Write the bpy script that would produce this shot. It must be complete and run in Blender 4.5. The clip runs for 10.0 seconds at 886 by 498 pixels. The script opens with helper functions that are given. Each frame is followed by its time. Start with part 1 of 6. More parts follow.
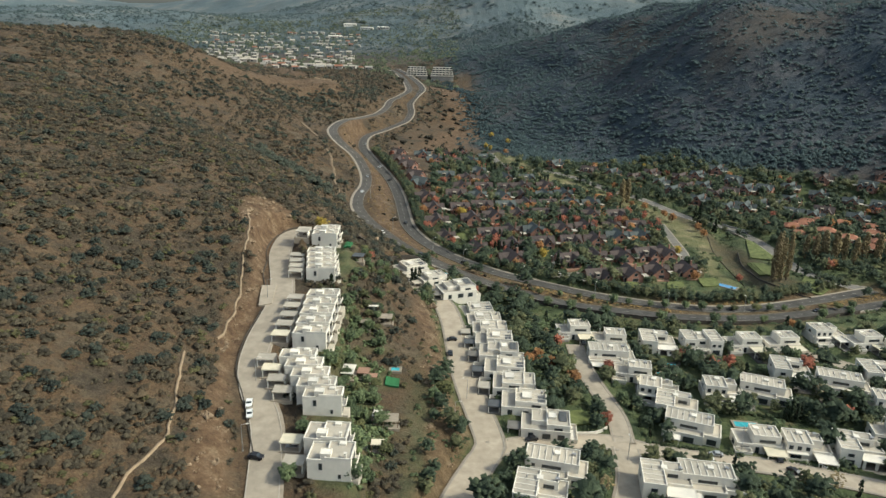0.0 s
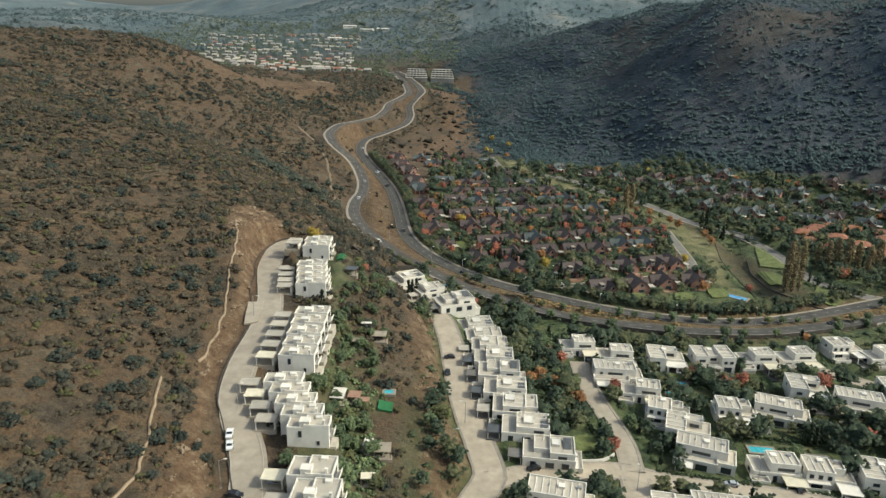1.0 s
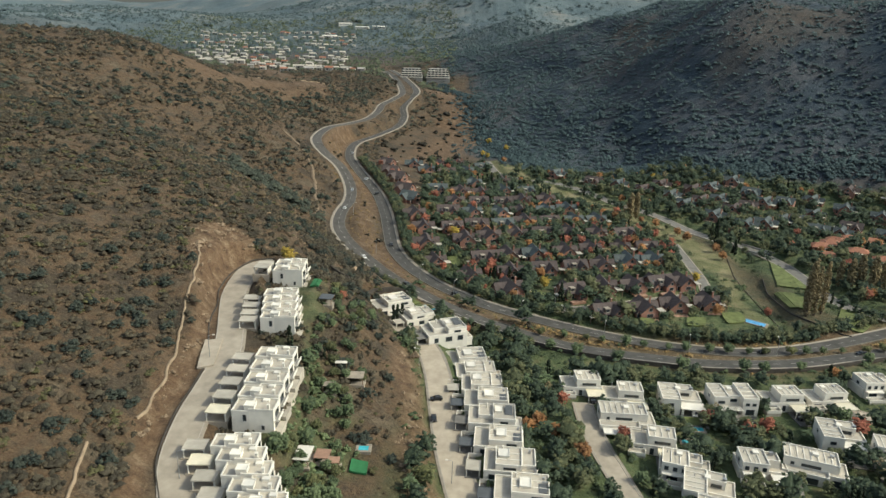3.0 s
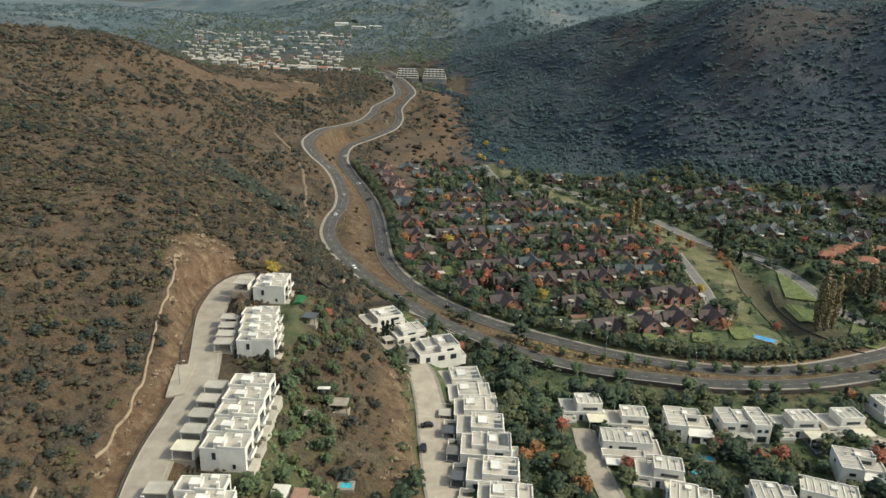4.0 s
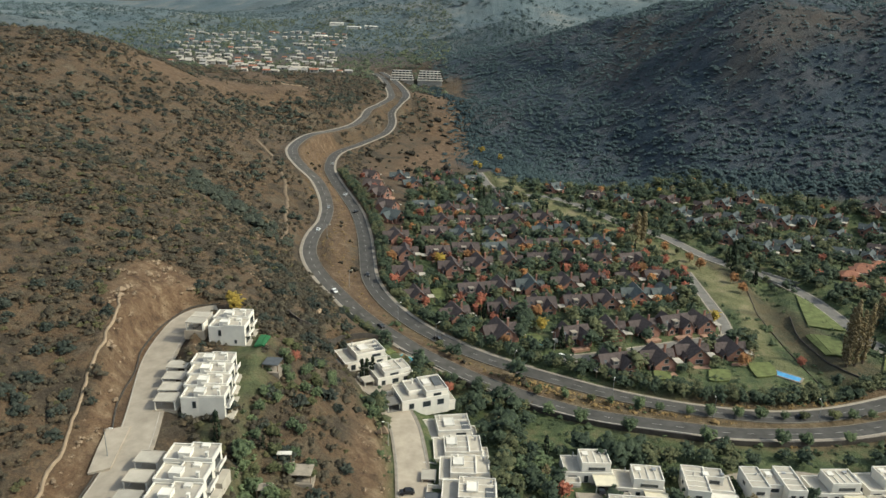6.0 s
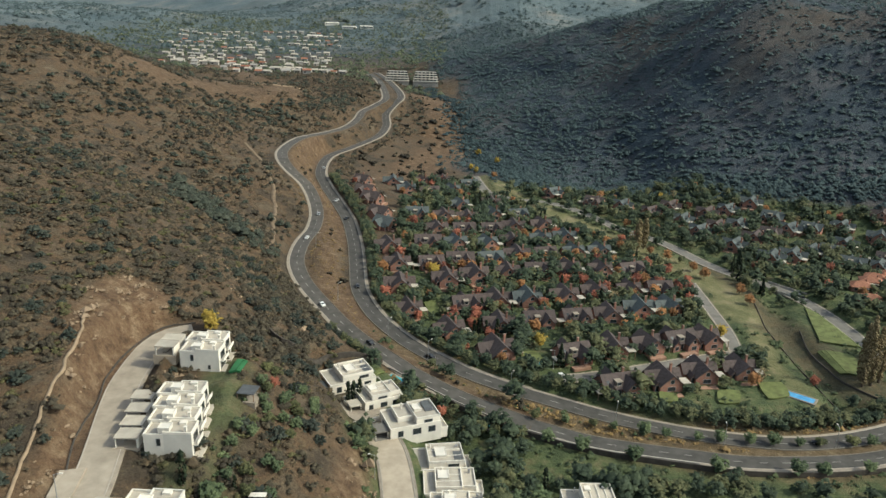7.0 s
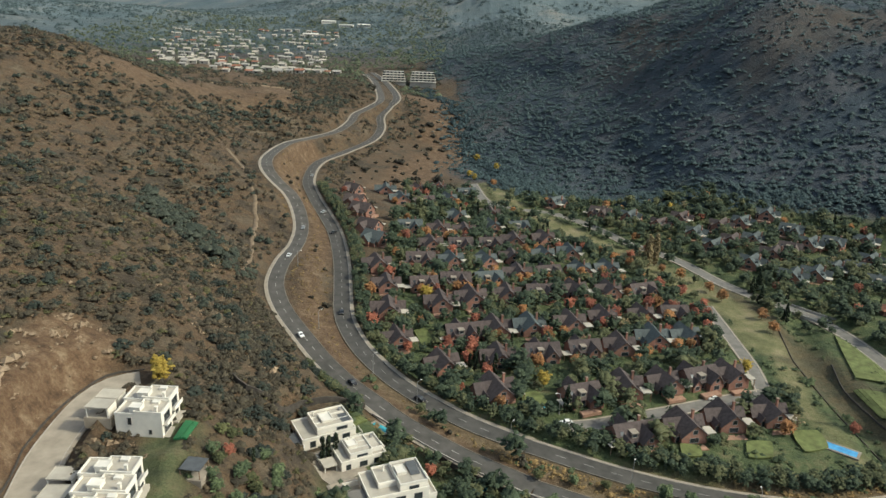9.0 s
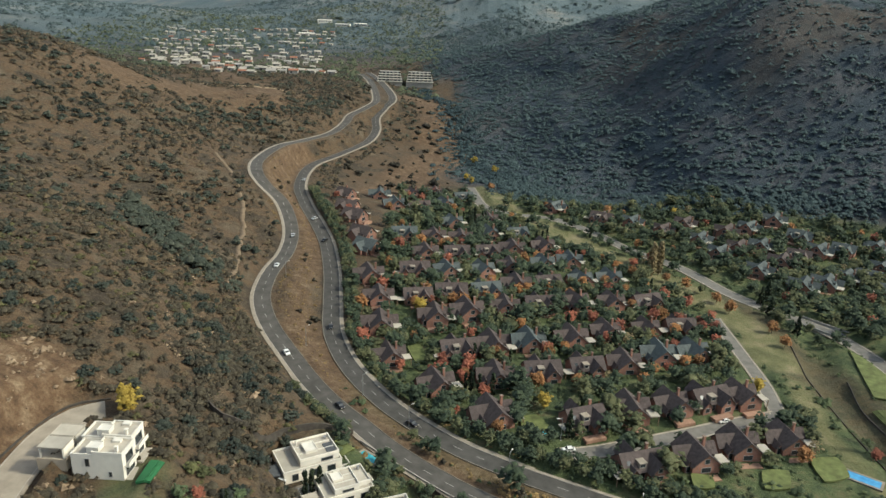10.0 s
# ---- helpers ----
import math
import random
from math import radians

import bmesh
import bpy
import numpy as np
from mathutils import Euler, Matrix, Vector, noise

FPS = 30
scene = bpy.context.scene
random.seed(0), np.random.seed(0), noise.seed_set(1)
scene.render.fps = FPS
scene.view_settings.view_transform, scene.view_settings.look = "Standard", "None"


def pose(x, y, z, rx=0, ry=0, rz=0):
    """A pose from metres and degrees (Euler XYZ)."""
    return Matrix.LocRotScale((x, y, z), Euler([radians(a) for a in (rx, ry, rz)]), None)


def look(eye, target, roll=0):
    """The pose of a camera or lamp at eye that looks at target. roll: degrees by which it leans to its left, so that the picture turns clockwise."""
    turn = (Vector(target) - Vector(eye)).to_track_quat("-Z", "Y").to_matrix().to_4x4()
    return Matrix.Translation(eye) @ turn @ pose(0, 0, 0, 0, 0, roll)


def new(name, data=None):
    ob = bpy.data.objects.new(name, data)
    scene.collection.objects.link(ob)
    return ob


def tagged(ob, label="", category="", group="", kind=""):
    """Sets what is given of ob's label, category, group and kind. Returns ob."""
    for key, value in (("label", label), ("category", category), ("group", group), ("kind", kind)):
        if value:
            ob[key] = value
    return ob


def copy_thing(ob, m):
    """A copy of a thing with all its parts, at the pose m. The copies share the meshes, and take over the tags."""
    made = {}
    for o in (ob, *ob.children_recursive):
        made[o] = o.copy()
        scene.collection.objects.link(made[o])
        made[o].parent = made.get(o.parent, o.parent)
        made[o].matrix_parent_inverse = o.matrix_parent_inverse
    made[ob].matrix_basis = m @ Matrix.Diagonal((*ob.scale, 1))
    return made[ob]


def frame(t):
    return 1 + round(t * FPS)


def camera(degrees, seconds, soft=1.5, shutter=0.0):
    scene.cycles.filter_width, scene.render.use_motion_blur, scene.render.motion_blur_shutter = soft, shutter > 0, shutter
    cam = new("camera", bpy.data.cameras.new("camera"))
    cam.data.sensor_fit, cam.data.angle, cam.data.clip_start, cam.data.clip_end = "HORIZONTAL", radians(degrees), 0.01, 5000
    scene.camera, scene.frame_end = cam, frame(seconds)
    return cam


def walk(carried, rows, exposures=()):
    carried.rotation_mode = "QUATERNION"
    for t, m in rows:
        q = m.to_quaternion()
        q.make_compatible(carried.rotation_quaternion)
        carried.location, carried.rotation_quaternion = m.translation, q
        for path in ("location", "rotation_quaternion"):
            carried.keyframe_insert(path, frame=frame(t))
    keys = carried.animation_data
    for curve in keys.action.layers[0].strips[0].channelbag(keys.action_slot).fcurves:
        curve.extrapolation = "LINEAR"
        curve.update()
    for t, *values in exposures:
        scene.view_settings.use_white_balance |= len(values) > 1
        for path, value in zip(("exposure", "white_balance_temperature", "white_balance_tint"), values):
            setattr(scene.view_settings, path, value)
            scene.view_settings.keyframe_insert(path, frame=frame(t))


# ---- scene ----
cam = camera(64.0, 10.0, soft=1.5)
PATH = [
    (0, 0, 0, 135, 71.68, -1.573, 1.228),
    (0.5, 0.79, 7.68, 134.91, 71.769, -1.442, 1.323),
    (1, 1.59, 15.94, 134.74, 71.785, -1.385, 1.31),
    (1.5, 2.38, 24.53, 134.65, 71.762, -1.381, 1.267),
    (2, 3.24, 33.49, 134.56, 71.709, -1.389, 1.368),
    (2.5, 4.26, 42.28, 134.54, 71.655, -1.437, 1.331),
    (4, 7.16, 69.03, 134.47, 71.613, -1.612, 1.085),
    (4.5, 8.14, 77.82, 134.44, 71.613, -1.646, 1.143),
    (5, 9.06, 87.04, 134.21, 71.63, -1.707, 1.131),
    (5.5, 9.91, 95.92, 134.17, 71.634, -1.762, 1.086),
    (7, 12.34, 122.62, 133.73, 71.65, -1.876, 0.783),
    (7.5, 12.93, 131.68, 133.53, 71.646, -1.932, 0.754),
    (8, 13.63, 140.71, 133.61, 71.607, -1.957, 0.836),
    (8.5, 14.38, 149.5, 133.57, 71.59, -1.966, 0.874),
    (9, 14.9, 158.38, 133.36, 71.544, -2.026, 0.809),
    (9.5, 15.61, 167.17, 133.3, 71.522, -2.038, 0.628),
    (10, 16.29, 175.81, 133.06, 71.493, -2.029, 0.671),
]
walk(cam, [(t, pose(x, y, z, rx, ry, rz)) for t, x, y, z, rx, ry, rz in PATH])

# ---- light ----
SUN_DIR = Vector((0.70, -0.11, 0.62)).normalized()
world = bpy.data.worlds.new("sky")
scene.world = world
world.use_nodes = True
wn = world.node_tree
sky = wn.nodes.new("ShaderNodeTexSky")
sky.sky_type, sky.sun_disc = "NISHITA", False
sky.sun_elevation = math.asin(SUN_DIR.z)
sky.sun_rotation = math.atan2(SUN_DIR.x, SUN_DIR.y)
sky.air_density, sky.dust_density, sky.ozone_density = 1.0, 3.0, 1.0
veil = wn.nodes.new("ShaderNodeHueSaturation")
veil.inputs["Saturation"].default_value, veil.inputs["Value"].default_value = 0.62, 0.92
wn.links.new(sky.outputs[0], veil.inputs["Color"])
wn.links.new(veil.outputs[0], wn.nodes["Background"].inputs[0])
wn.nodes["Background"].inputs[1].default_value = 0.15
sun = new("sun", bpy.data.lights.new("sun", "SUN"))
sun.data.energy, sun.data.angle, sun.data.color = 2.25, radians(4.0), (1.0, 0.89, 0.73)
sun.matrix_world = look(SUN_DIR * 900, (0, 0, 0))
scene.view_settings.exposure = 0.54
scene.view_settings.use_white_balance = True
scene.view_settings.white_balance_temperature, scene.view_settings.white_balance_tint = 6250, -1

# ---- materials ----
def material(name, rough=0.85, metal=0.0):
    m = bpy.data.materials.new(name)
    m.use_nodes = True
    b = m.node_tree.nodes["Principled BSDF"]
    b.inputs["Roughness"].default_value, b.inputs["Metallic"].default_value = rough, metal
    b.inputs["Specular IOR Level"].default_value = 0.3
    return m, m.node_tree, b


def node(t, kind, **sets):
    n = t.nodes.new(kind)
    for key, value in sets.items():
        n.inputs[key.replace("_", " ")].default_value = value
    return n


def noise_of(t, scale, detail=4.0, rough=0.6):
    """World-space noise; scale is features per metre."""
    g = t.nodes.new("ShaderNodeNewGeometry")
    n = node(t, "ShaderNodeTexNoise", Scale=scale, Detail=detail, Roughness=rough)
    t.links.new(g.outputs["Position"], n.inputs["Vector"])
    return n.outputs["Fac"]


def ramp(t, fac, stops):
    r = t.nodes.new("ShaderNodeValToRGB")
    e = r.color_ramp.elements
    while len(e) < len(stops):
        e.new(0.5)
    for el, (p, c) in zip(e, stops):
        el.position, el.color = p, (*c, 1)
    t.links.new(fac, r.inputs[0])
    return r.outputs[0]


def mix(t, fac, a, b, mode="MIX"):
    n = t.nodes.new("ShaderNodeMix")
    n.data_type, n.blend_type = "RGBA", mode
    for value, socket in ((fac, n.inputs[0]), (a, n.inputs[6]), (b, n.inputs[7])):
        if isinstance(value, (int, float)):
            socket.default_value = value
        elif isinstance(value, tuple):
            socket.default_value = (*value, 1)
        else:
            t.links.new(value, socket)
    return n.outputs[2]


def bump(t, b, height, strength, distance):
    n = node(t, "ShaderNodeBump", Strength=strength, Distance=distance)
    t.links.new(height, n.inputs["Height"])
    t.links.new(n.outputs[0], b.inputs["Normal"])


def attribute(t, name):
    a = t.nodes.new("ShaderNodeAttribute")
    a.attribute_name = name
    return a.outputs["Fac"]


def plain(name, colour, rough=0.8, spread=0.12, scale=0.8, metal=0.0, grain=0.0):
    """Painted or cast surface: blotches at scale per metre, fine grain, and a little difference from thing to thing."""
    m, t, b = material(name, rough, metal)
    dark = tuple(c * (1 - spread * 1.6) for c in colour)
    light = tuple(min(1, c * (1 + spread)) for c in colour)
    c = ramp(t, noise_of(t, scale, 5), [(0.3, dark), (0.7, light)])
    info = t.nodes.new("ShaderNodeObjectInfo")
    shade = ramp(t, info.outputs["Random"], [(0.0, (0.86, 0.86, 0.86)), (1.0, (1.08, 1.06, 1.03))])
    c = mix(t, 1.0, c, shade, "MULTIPLY")
    t.links.new(c, b.inputs["Base Color"])
    if grain:
        bump(t, b, noise_of(t, 6.0, 3), 0.5, grain)
    return m


def foliage(name, dark, light, mottle=0.35, relief=0.6, stands=0.0):
    """Leaf clumps: each clump has a tone of its own, and each plant too."""
    m, t, b = material(name, 0.75)
    g = t.nodes.new("ShaderNodeNewGeometry")
    c = ramp(t, g.outputs["Random Per Island"], [(0.0, dark), (0.55, tuple((x + y) / 2 for x, y in zip(dark, light))), (1.0, light)])
    info = t.nodes.new("ShaderNodeObjectInfo")
    c = mix(t, 1.0, c, ramp(t, info.outputs["Random"], [(0.0, (0.7, 0.72, 0.7)), (1.0, (1.25, 1.2, 1.05))]), "MULTIPLY")
    c = mix(t, mottle, c, ramp(t, noise_of(t, 1.3, 4), [(0.3, (0.35, 0.35, 0.35)), (0.7, (1.25, 1.25, 1.2))]), "MULTIPLY")
    if stands:
        c = mix(t, stands, c, ramp(t, noise_of(t, 0.09, 5, 0.7), [(0.38, (0.45, 0.48, 0.5)), (0.62, (1.45, 1.4, 1.3))]), "MULTIPLY")
    t.links.new(c, b.inputs["Base Color"])
    b.inputs["Specular IOR Level"].default_value = 0.15
    bump(t, b, noise_of(t, 2.2, 4), relief, 0.5)
    return m


def ground_material():
    m, t, b = material("dry_hillside", 0.95)
    soil = ramp(t, noise_of(t, 0.05, 6, 0.65), [(0.34, (0.036, 0.028, 0.019)), (0.43, (0.060, 0.045, 0.029)), (0.51, (0.112, 0.068, 0.035)), (0.59, (0.092, 0.069, 0.044)), (0.70, (0.162, 0.128, 0.083))])
    grass = ramp(t, noise_of(t, 0.35, 6, 0.7), [(0.34, (0.027, 0.022, 0.018)), (0.5, (0.068, 0.054, 0.038)), (0.66, (0.140, 0.113, 0.077))])
    dry = mix(t, 0.38, soil, grass)
    fine = ramp(t, noise_of(t, 1.6, 6, 0.7), [(0.36, (0.55, 0.54, 0.52)), (0.6, (1.12, 1.1, 1.06))])
    dry = mix(t, 0.75, dry, fine, "MULTIPLY")
    lush = ramp(t, noise_of(t, 0.14, 6, 0.65), [(0.35, (0.040, 0.056, 0.026)), (0.52, (0.078, 0.100, 0.042)), (0.68, (0.140, 0.125, 0.066))])
    lush = mix(t, 0.6, lush, fine, "MULTIPLY")
    rock = ramp(t, noise_of(t, 0.22, 8, 0.72), [(0.32, (0.054, 0.033, 0.019)), (0.5, (0.118, 0.073, 0.041)), (0.70, (0.23, 0.170, 0.108))])
    rock = mix(t, 0.45, rock, fine, "MULTIPLY")
    # Blue-grey scrub tones: the haze over the hill is part of this colour.
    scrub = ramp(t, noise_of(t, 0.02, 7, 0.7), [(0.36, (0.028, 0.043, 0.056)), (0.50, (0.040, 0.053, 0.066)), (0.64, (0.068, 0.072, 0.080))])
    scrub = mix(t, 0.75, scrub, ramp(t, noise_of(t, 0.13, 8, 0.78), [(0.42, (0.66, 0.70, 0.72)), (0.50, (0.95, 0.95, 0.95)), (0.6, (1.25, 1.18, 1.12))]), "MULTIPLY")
    # Distance haze put into the colour: paler and bluer than the nearer scrub.
    remote_haze = ramp(t, noise_of(t, 0.006, 8, 0.7), [(0.38, (0.068, 0.096, 0.106)), (0.54, (0.104, 0.132, 0.138)), (0.68, (0.190, 0.186, 0.165))])
    scrub = mix(t, attribute(t, "remote_haze"), scrub, remote_haze)
    c = mix(t, attribute(t, "scrub"), dry, scrub)
    c = mix(t, attribute(t, "lush"), c, lush)
    meadow = ramp(t, noise_of(t, 0.09, 6, 0.65), [(0.36, (0.100, 0.105, 0.045)), (0.52, (0.165, 0.155, 0.074)), (0.66, (0.235, 0.195, 0.115))])
    c = mix(t, attribute(t, "park"), c, mix(t, 0.4, meadow, fine, "MULTIPLY"))
    c = mix(t, attribute(t, "cut"), c, rock)
    t.links.new(c, b.inputs["Base Color"])
    bump(t, b, noise_of(t, 0.5, 8, 0.7), 0.9, 0.8)
    return m


MAT_GROUND = ground_material()
MAT_CONCRETE_ROAD = plain("pale_concrete_paving", (0.385, 0.330, 0.258), 0.9, 0.14, 0.25)
MAT_ASPHALT = plain("worn_asphalt", (0.078, 0.073, 0.066), 0.9, 0.22, 0.22)
MAT_KERB_DARK = plain("dark_kerb", (0.19, 0.17, 0.14), 0.92, 0.2, 0.7)
MAT_PAVEMENT = plain("dusty_pavement", (0.29, 0.25, 0.20), 0.92, 0.15, 0.5)
MAT_KERB = plain("concrete_kerb", (0.38, 0.345, 0.295), 0.9, 0.12, 0.7)
MAT_MARK = plain("road_paint", (0.34, 0.33, 0.30), 0.8, 0.25, 2.0)
MAT_SHRUB = foliage("dry_shrub_leaves", (0.036, 0.032, 0.026), (0.084, 0.073, 0.055), 0.35)
MAT_DARK_TREE = foliage("dark_hill_tree_leaves", (0.026, 0.034, 0.030), (0.060, 0.068, 0.058), 0.35)
MAT_STREET = plain("grey_worn_street", (0.17, 0.16, 0.145), 0.9, 0.16, 0.3)
MAT_SHRUB_BROWN = foliage("brown_shrub_twigs", (0.058, 0.047, 0.035), (0.128, 0.098, 0.066), 0.4)
MAT_SHRUB_OLIVE = foliage("olive_shrub_leaves", (0.060, 0.060, 0.032), (0.130, 0.120, 0.060), 0.4)
# Blue tint and low contrast stand for haze in front of these leaves.
MAT_HAZY_WOODS = foliage("hazy_evergreen_woods", (0.029, 0.047, 0.058), (0.050, 0.074, 0.086), 0.2, 0.2, 0.4)
# Lighter, bluer leaves: mountain haze is painted into their colour.
MAT_HAZY_SCRUB = foliage("hazy_distant_scrub", (0.060, 0.086, 0.094), (0.104, 0.134, 0.140), 0.2, 0.3)
MAT_TOWN_TREE = foliage("town_tree_leaves", (0.050, 0.066, 0.050), (0.125, 0.140, 0.085), 0.2, 0.3)
MAT_DRY_GRASS = foliage("dry_golden_grass", (0.15, 0.103, 0.050), (0.31, 0.215, 0.105))
MAT_ROCK = plain("tan_broken_rock", (0.235, 0.175, 0.118), 0.95, 0.35, 0.5)

# ---- hills: x, y, radius, height ----
WEST_HILLS = [
    (-540, 440, 240, 150.8), (-300, 0, 130, 75.5), (-540, 980, 240, 56.8), (-180, 260, 75, 20.8),
    (-300, 740, 75, 32.5), (-120, 388, 45, 10.6), (-84, 532, 45, -15.8), (-156, 856, 45, 16.8),
    (-192, 460, 45, 8.5), (-120, 1040, 75, 16.1), (-120, -100, 75, 18.1), (-156, 136, 45, 13.8),
    (-74, 444, 28, -9.1), (-420, 500, 75, -28.1), (-192, 532, 45, -8.8),
]
EAST_HILLS = [
    (300, 1400, 420, 51.3), (720, 980, 240, 149.1), (300, 860, 75, 65.7), (180, 2060, 240, 48.2),
    (300, 1200, 130, 81.2), (540, 1280, 75, 65.3), (480, 800, 75, 61.3), (312, 568, 45, -13.8),
    (168, 748, 45, -18), (360, 980, 75, 59.1), (600, 600, 130, 37.2), (420, 500, 75, -18.4),
]
VALLEY_FORMS = [
    (-900, 2000, 420, 97.1), (100, 600, 130, -15.4), (60, 860, 75, -24.4), (-12, 424, 45, -15.4),
    (-900, 1500, 130, 42), (60, 260, 75, -7.5), (0, 1100, 75, -21.2), (-720, 1280, 75, 20.6),
    (-300, 2060, 75, 18.2), (-60, 740, 75, -15.9), (120, 1700, 75, 28.8), (120, 2000, 75, 27.1),
    (-50, 300, 28, 15.2), (60, 1280, 75, 19.8), (-480, 1100, 75, -19.7), (-48, 892, 45, -9.3),
    (-2, 324, 28, -11.3), (-600, 1880, 75, -14.4), (-540, 1700, 75, -8.3), (-400, 1500, 130, 6.2),
    (0, 20, 75, -5.6),
]

# ---- land ----
FAR_RANGES = [
    (500, 3100, 620, 300), (1500, 2500, 620, 260), (-300, 4300, 600, 330), (-2900, 3900, 620, 190),
    (-1150, 4100, 330, 95), (2600, 3000, 900, 420), (-1700, 1900, 500, 60), (1300, 4200, 800, 480),
    (-2600, 2300, 600, 60), (1700, 1300, 500, 120), (60, 2300, 260, 70), (-1950, 4350, 420, 62), (-2350, 4000, 300, 20),
]


def lattice(x, y, seed):
    """Repeatable random values at whole numbers."""
    s = np.sin(x * 127.1 + y * 311.7 + seed * 74.7) * 43758.5453
    return s - np.floor(s)


def value_noise(x, y, seed=0):
    xi, yi = np.floor(x), np.floor(y)
    u, v = x - xi, y - yi
    u, v = u * u * (3 - 2 * u), v * v * (3 - 2 * v)
    a, b = lattice(xi, yi, seed), lattice(xi + 1, yi, seed)
    c, d = lattice(xi, yi + 1, seed), lattice(xi + 1, yi + 1, seed)
    return (a * (1 - u) + b * u) * (1 - v) + (c * (1 - u) + d * u) * v


def fbm(x, y, octaves=4, seed=0):
    total, gain = 0.0, 0.5
    for o in range(octaves):
        total = total + gain * (value_noise(x, y, seed + o) - 0.5)
        x, y, gain = x * 2.03, y * 2.03, gain * 0.5
    return total


def smooth(a, b, x):
    u = np.clip((x - a) / (b - a), 0, 1)
    return u * u * (3 - 2 * u)


def curve(points, step=4.0):
    """A smooth line through the corners of a route."""
    p = np.array(points, float)
    p = np.vstack([2 * p[0] - p[1], p, 2 * p[-1] - p[-2]])
    out = []
    for k in range(1, len(p) - 2):
        n = max(2, int(np.linalg.norm(p[k + 1, :2] - p[k, :2]) / step))
        for u in np.arange(n) / n:
            out.append(0.5 * (2 * p[k] + (p[k + 1] - p[k - 1]) * u + (2 * p[k - 1] - 5 * p[k] + 4 * p[k + 1] - p[k + 2]) * u * u
                              + (3 * p[k] - p[k - 1] - 3 * p[k + 1] + p[k + 2]) * u ** 3))
    return np.array(out + [p[-2]])


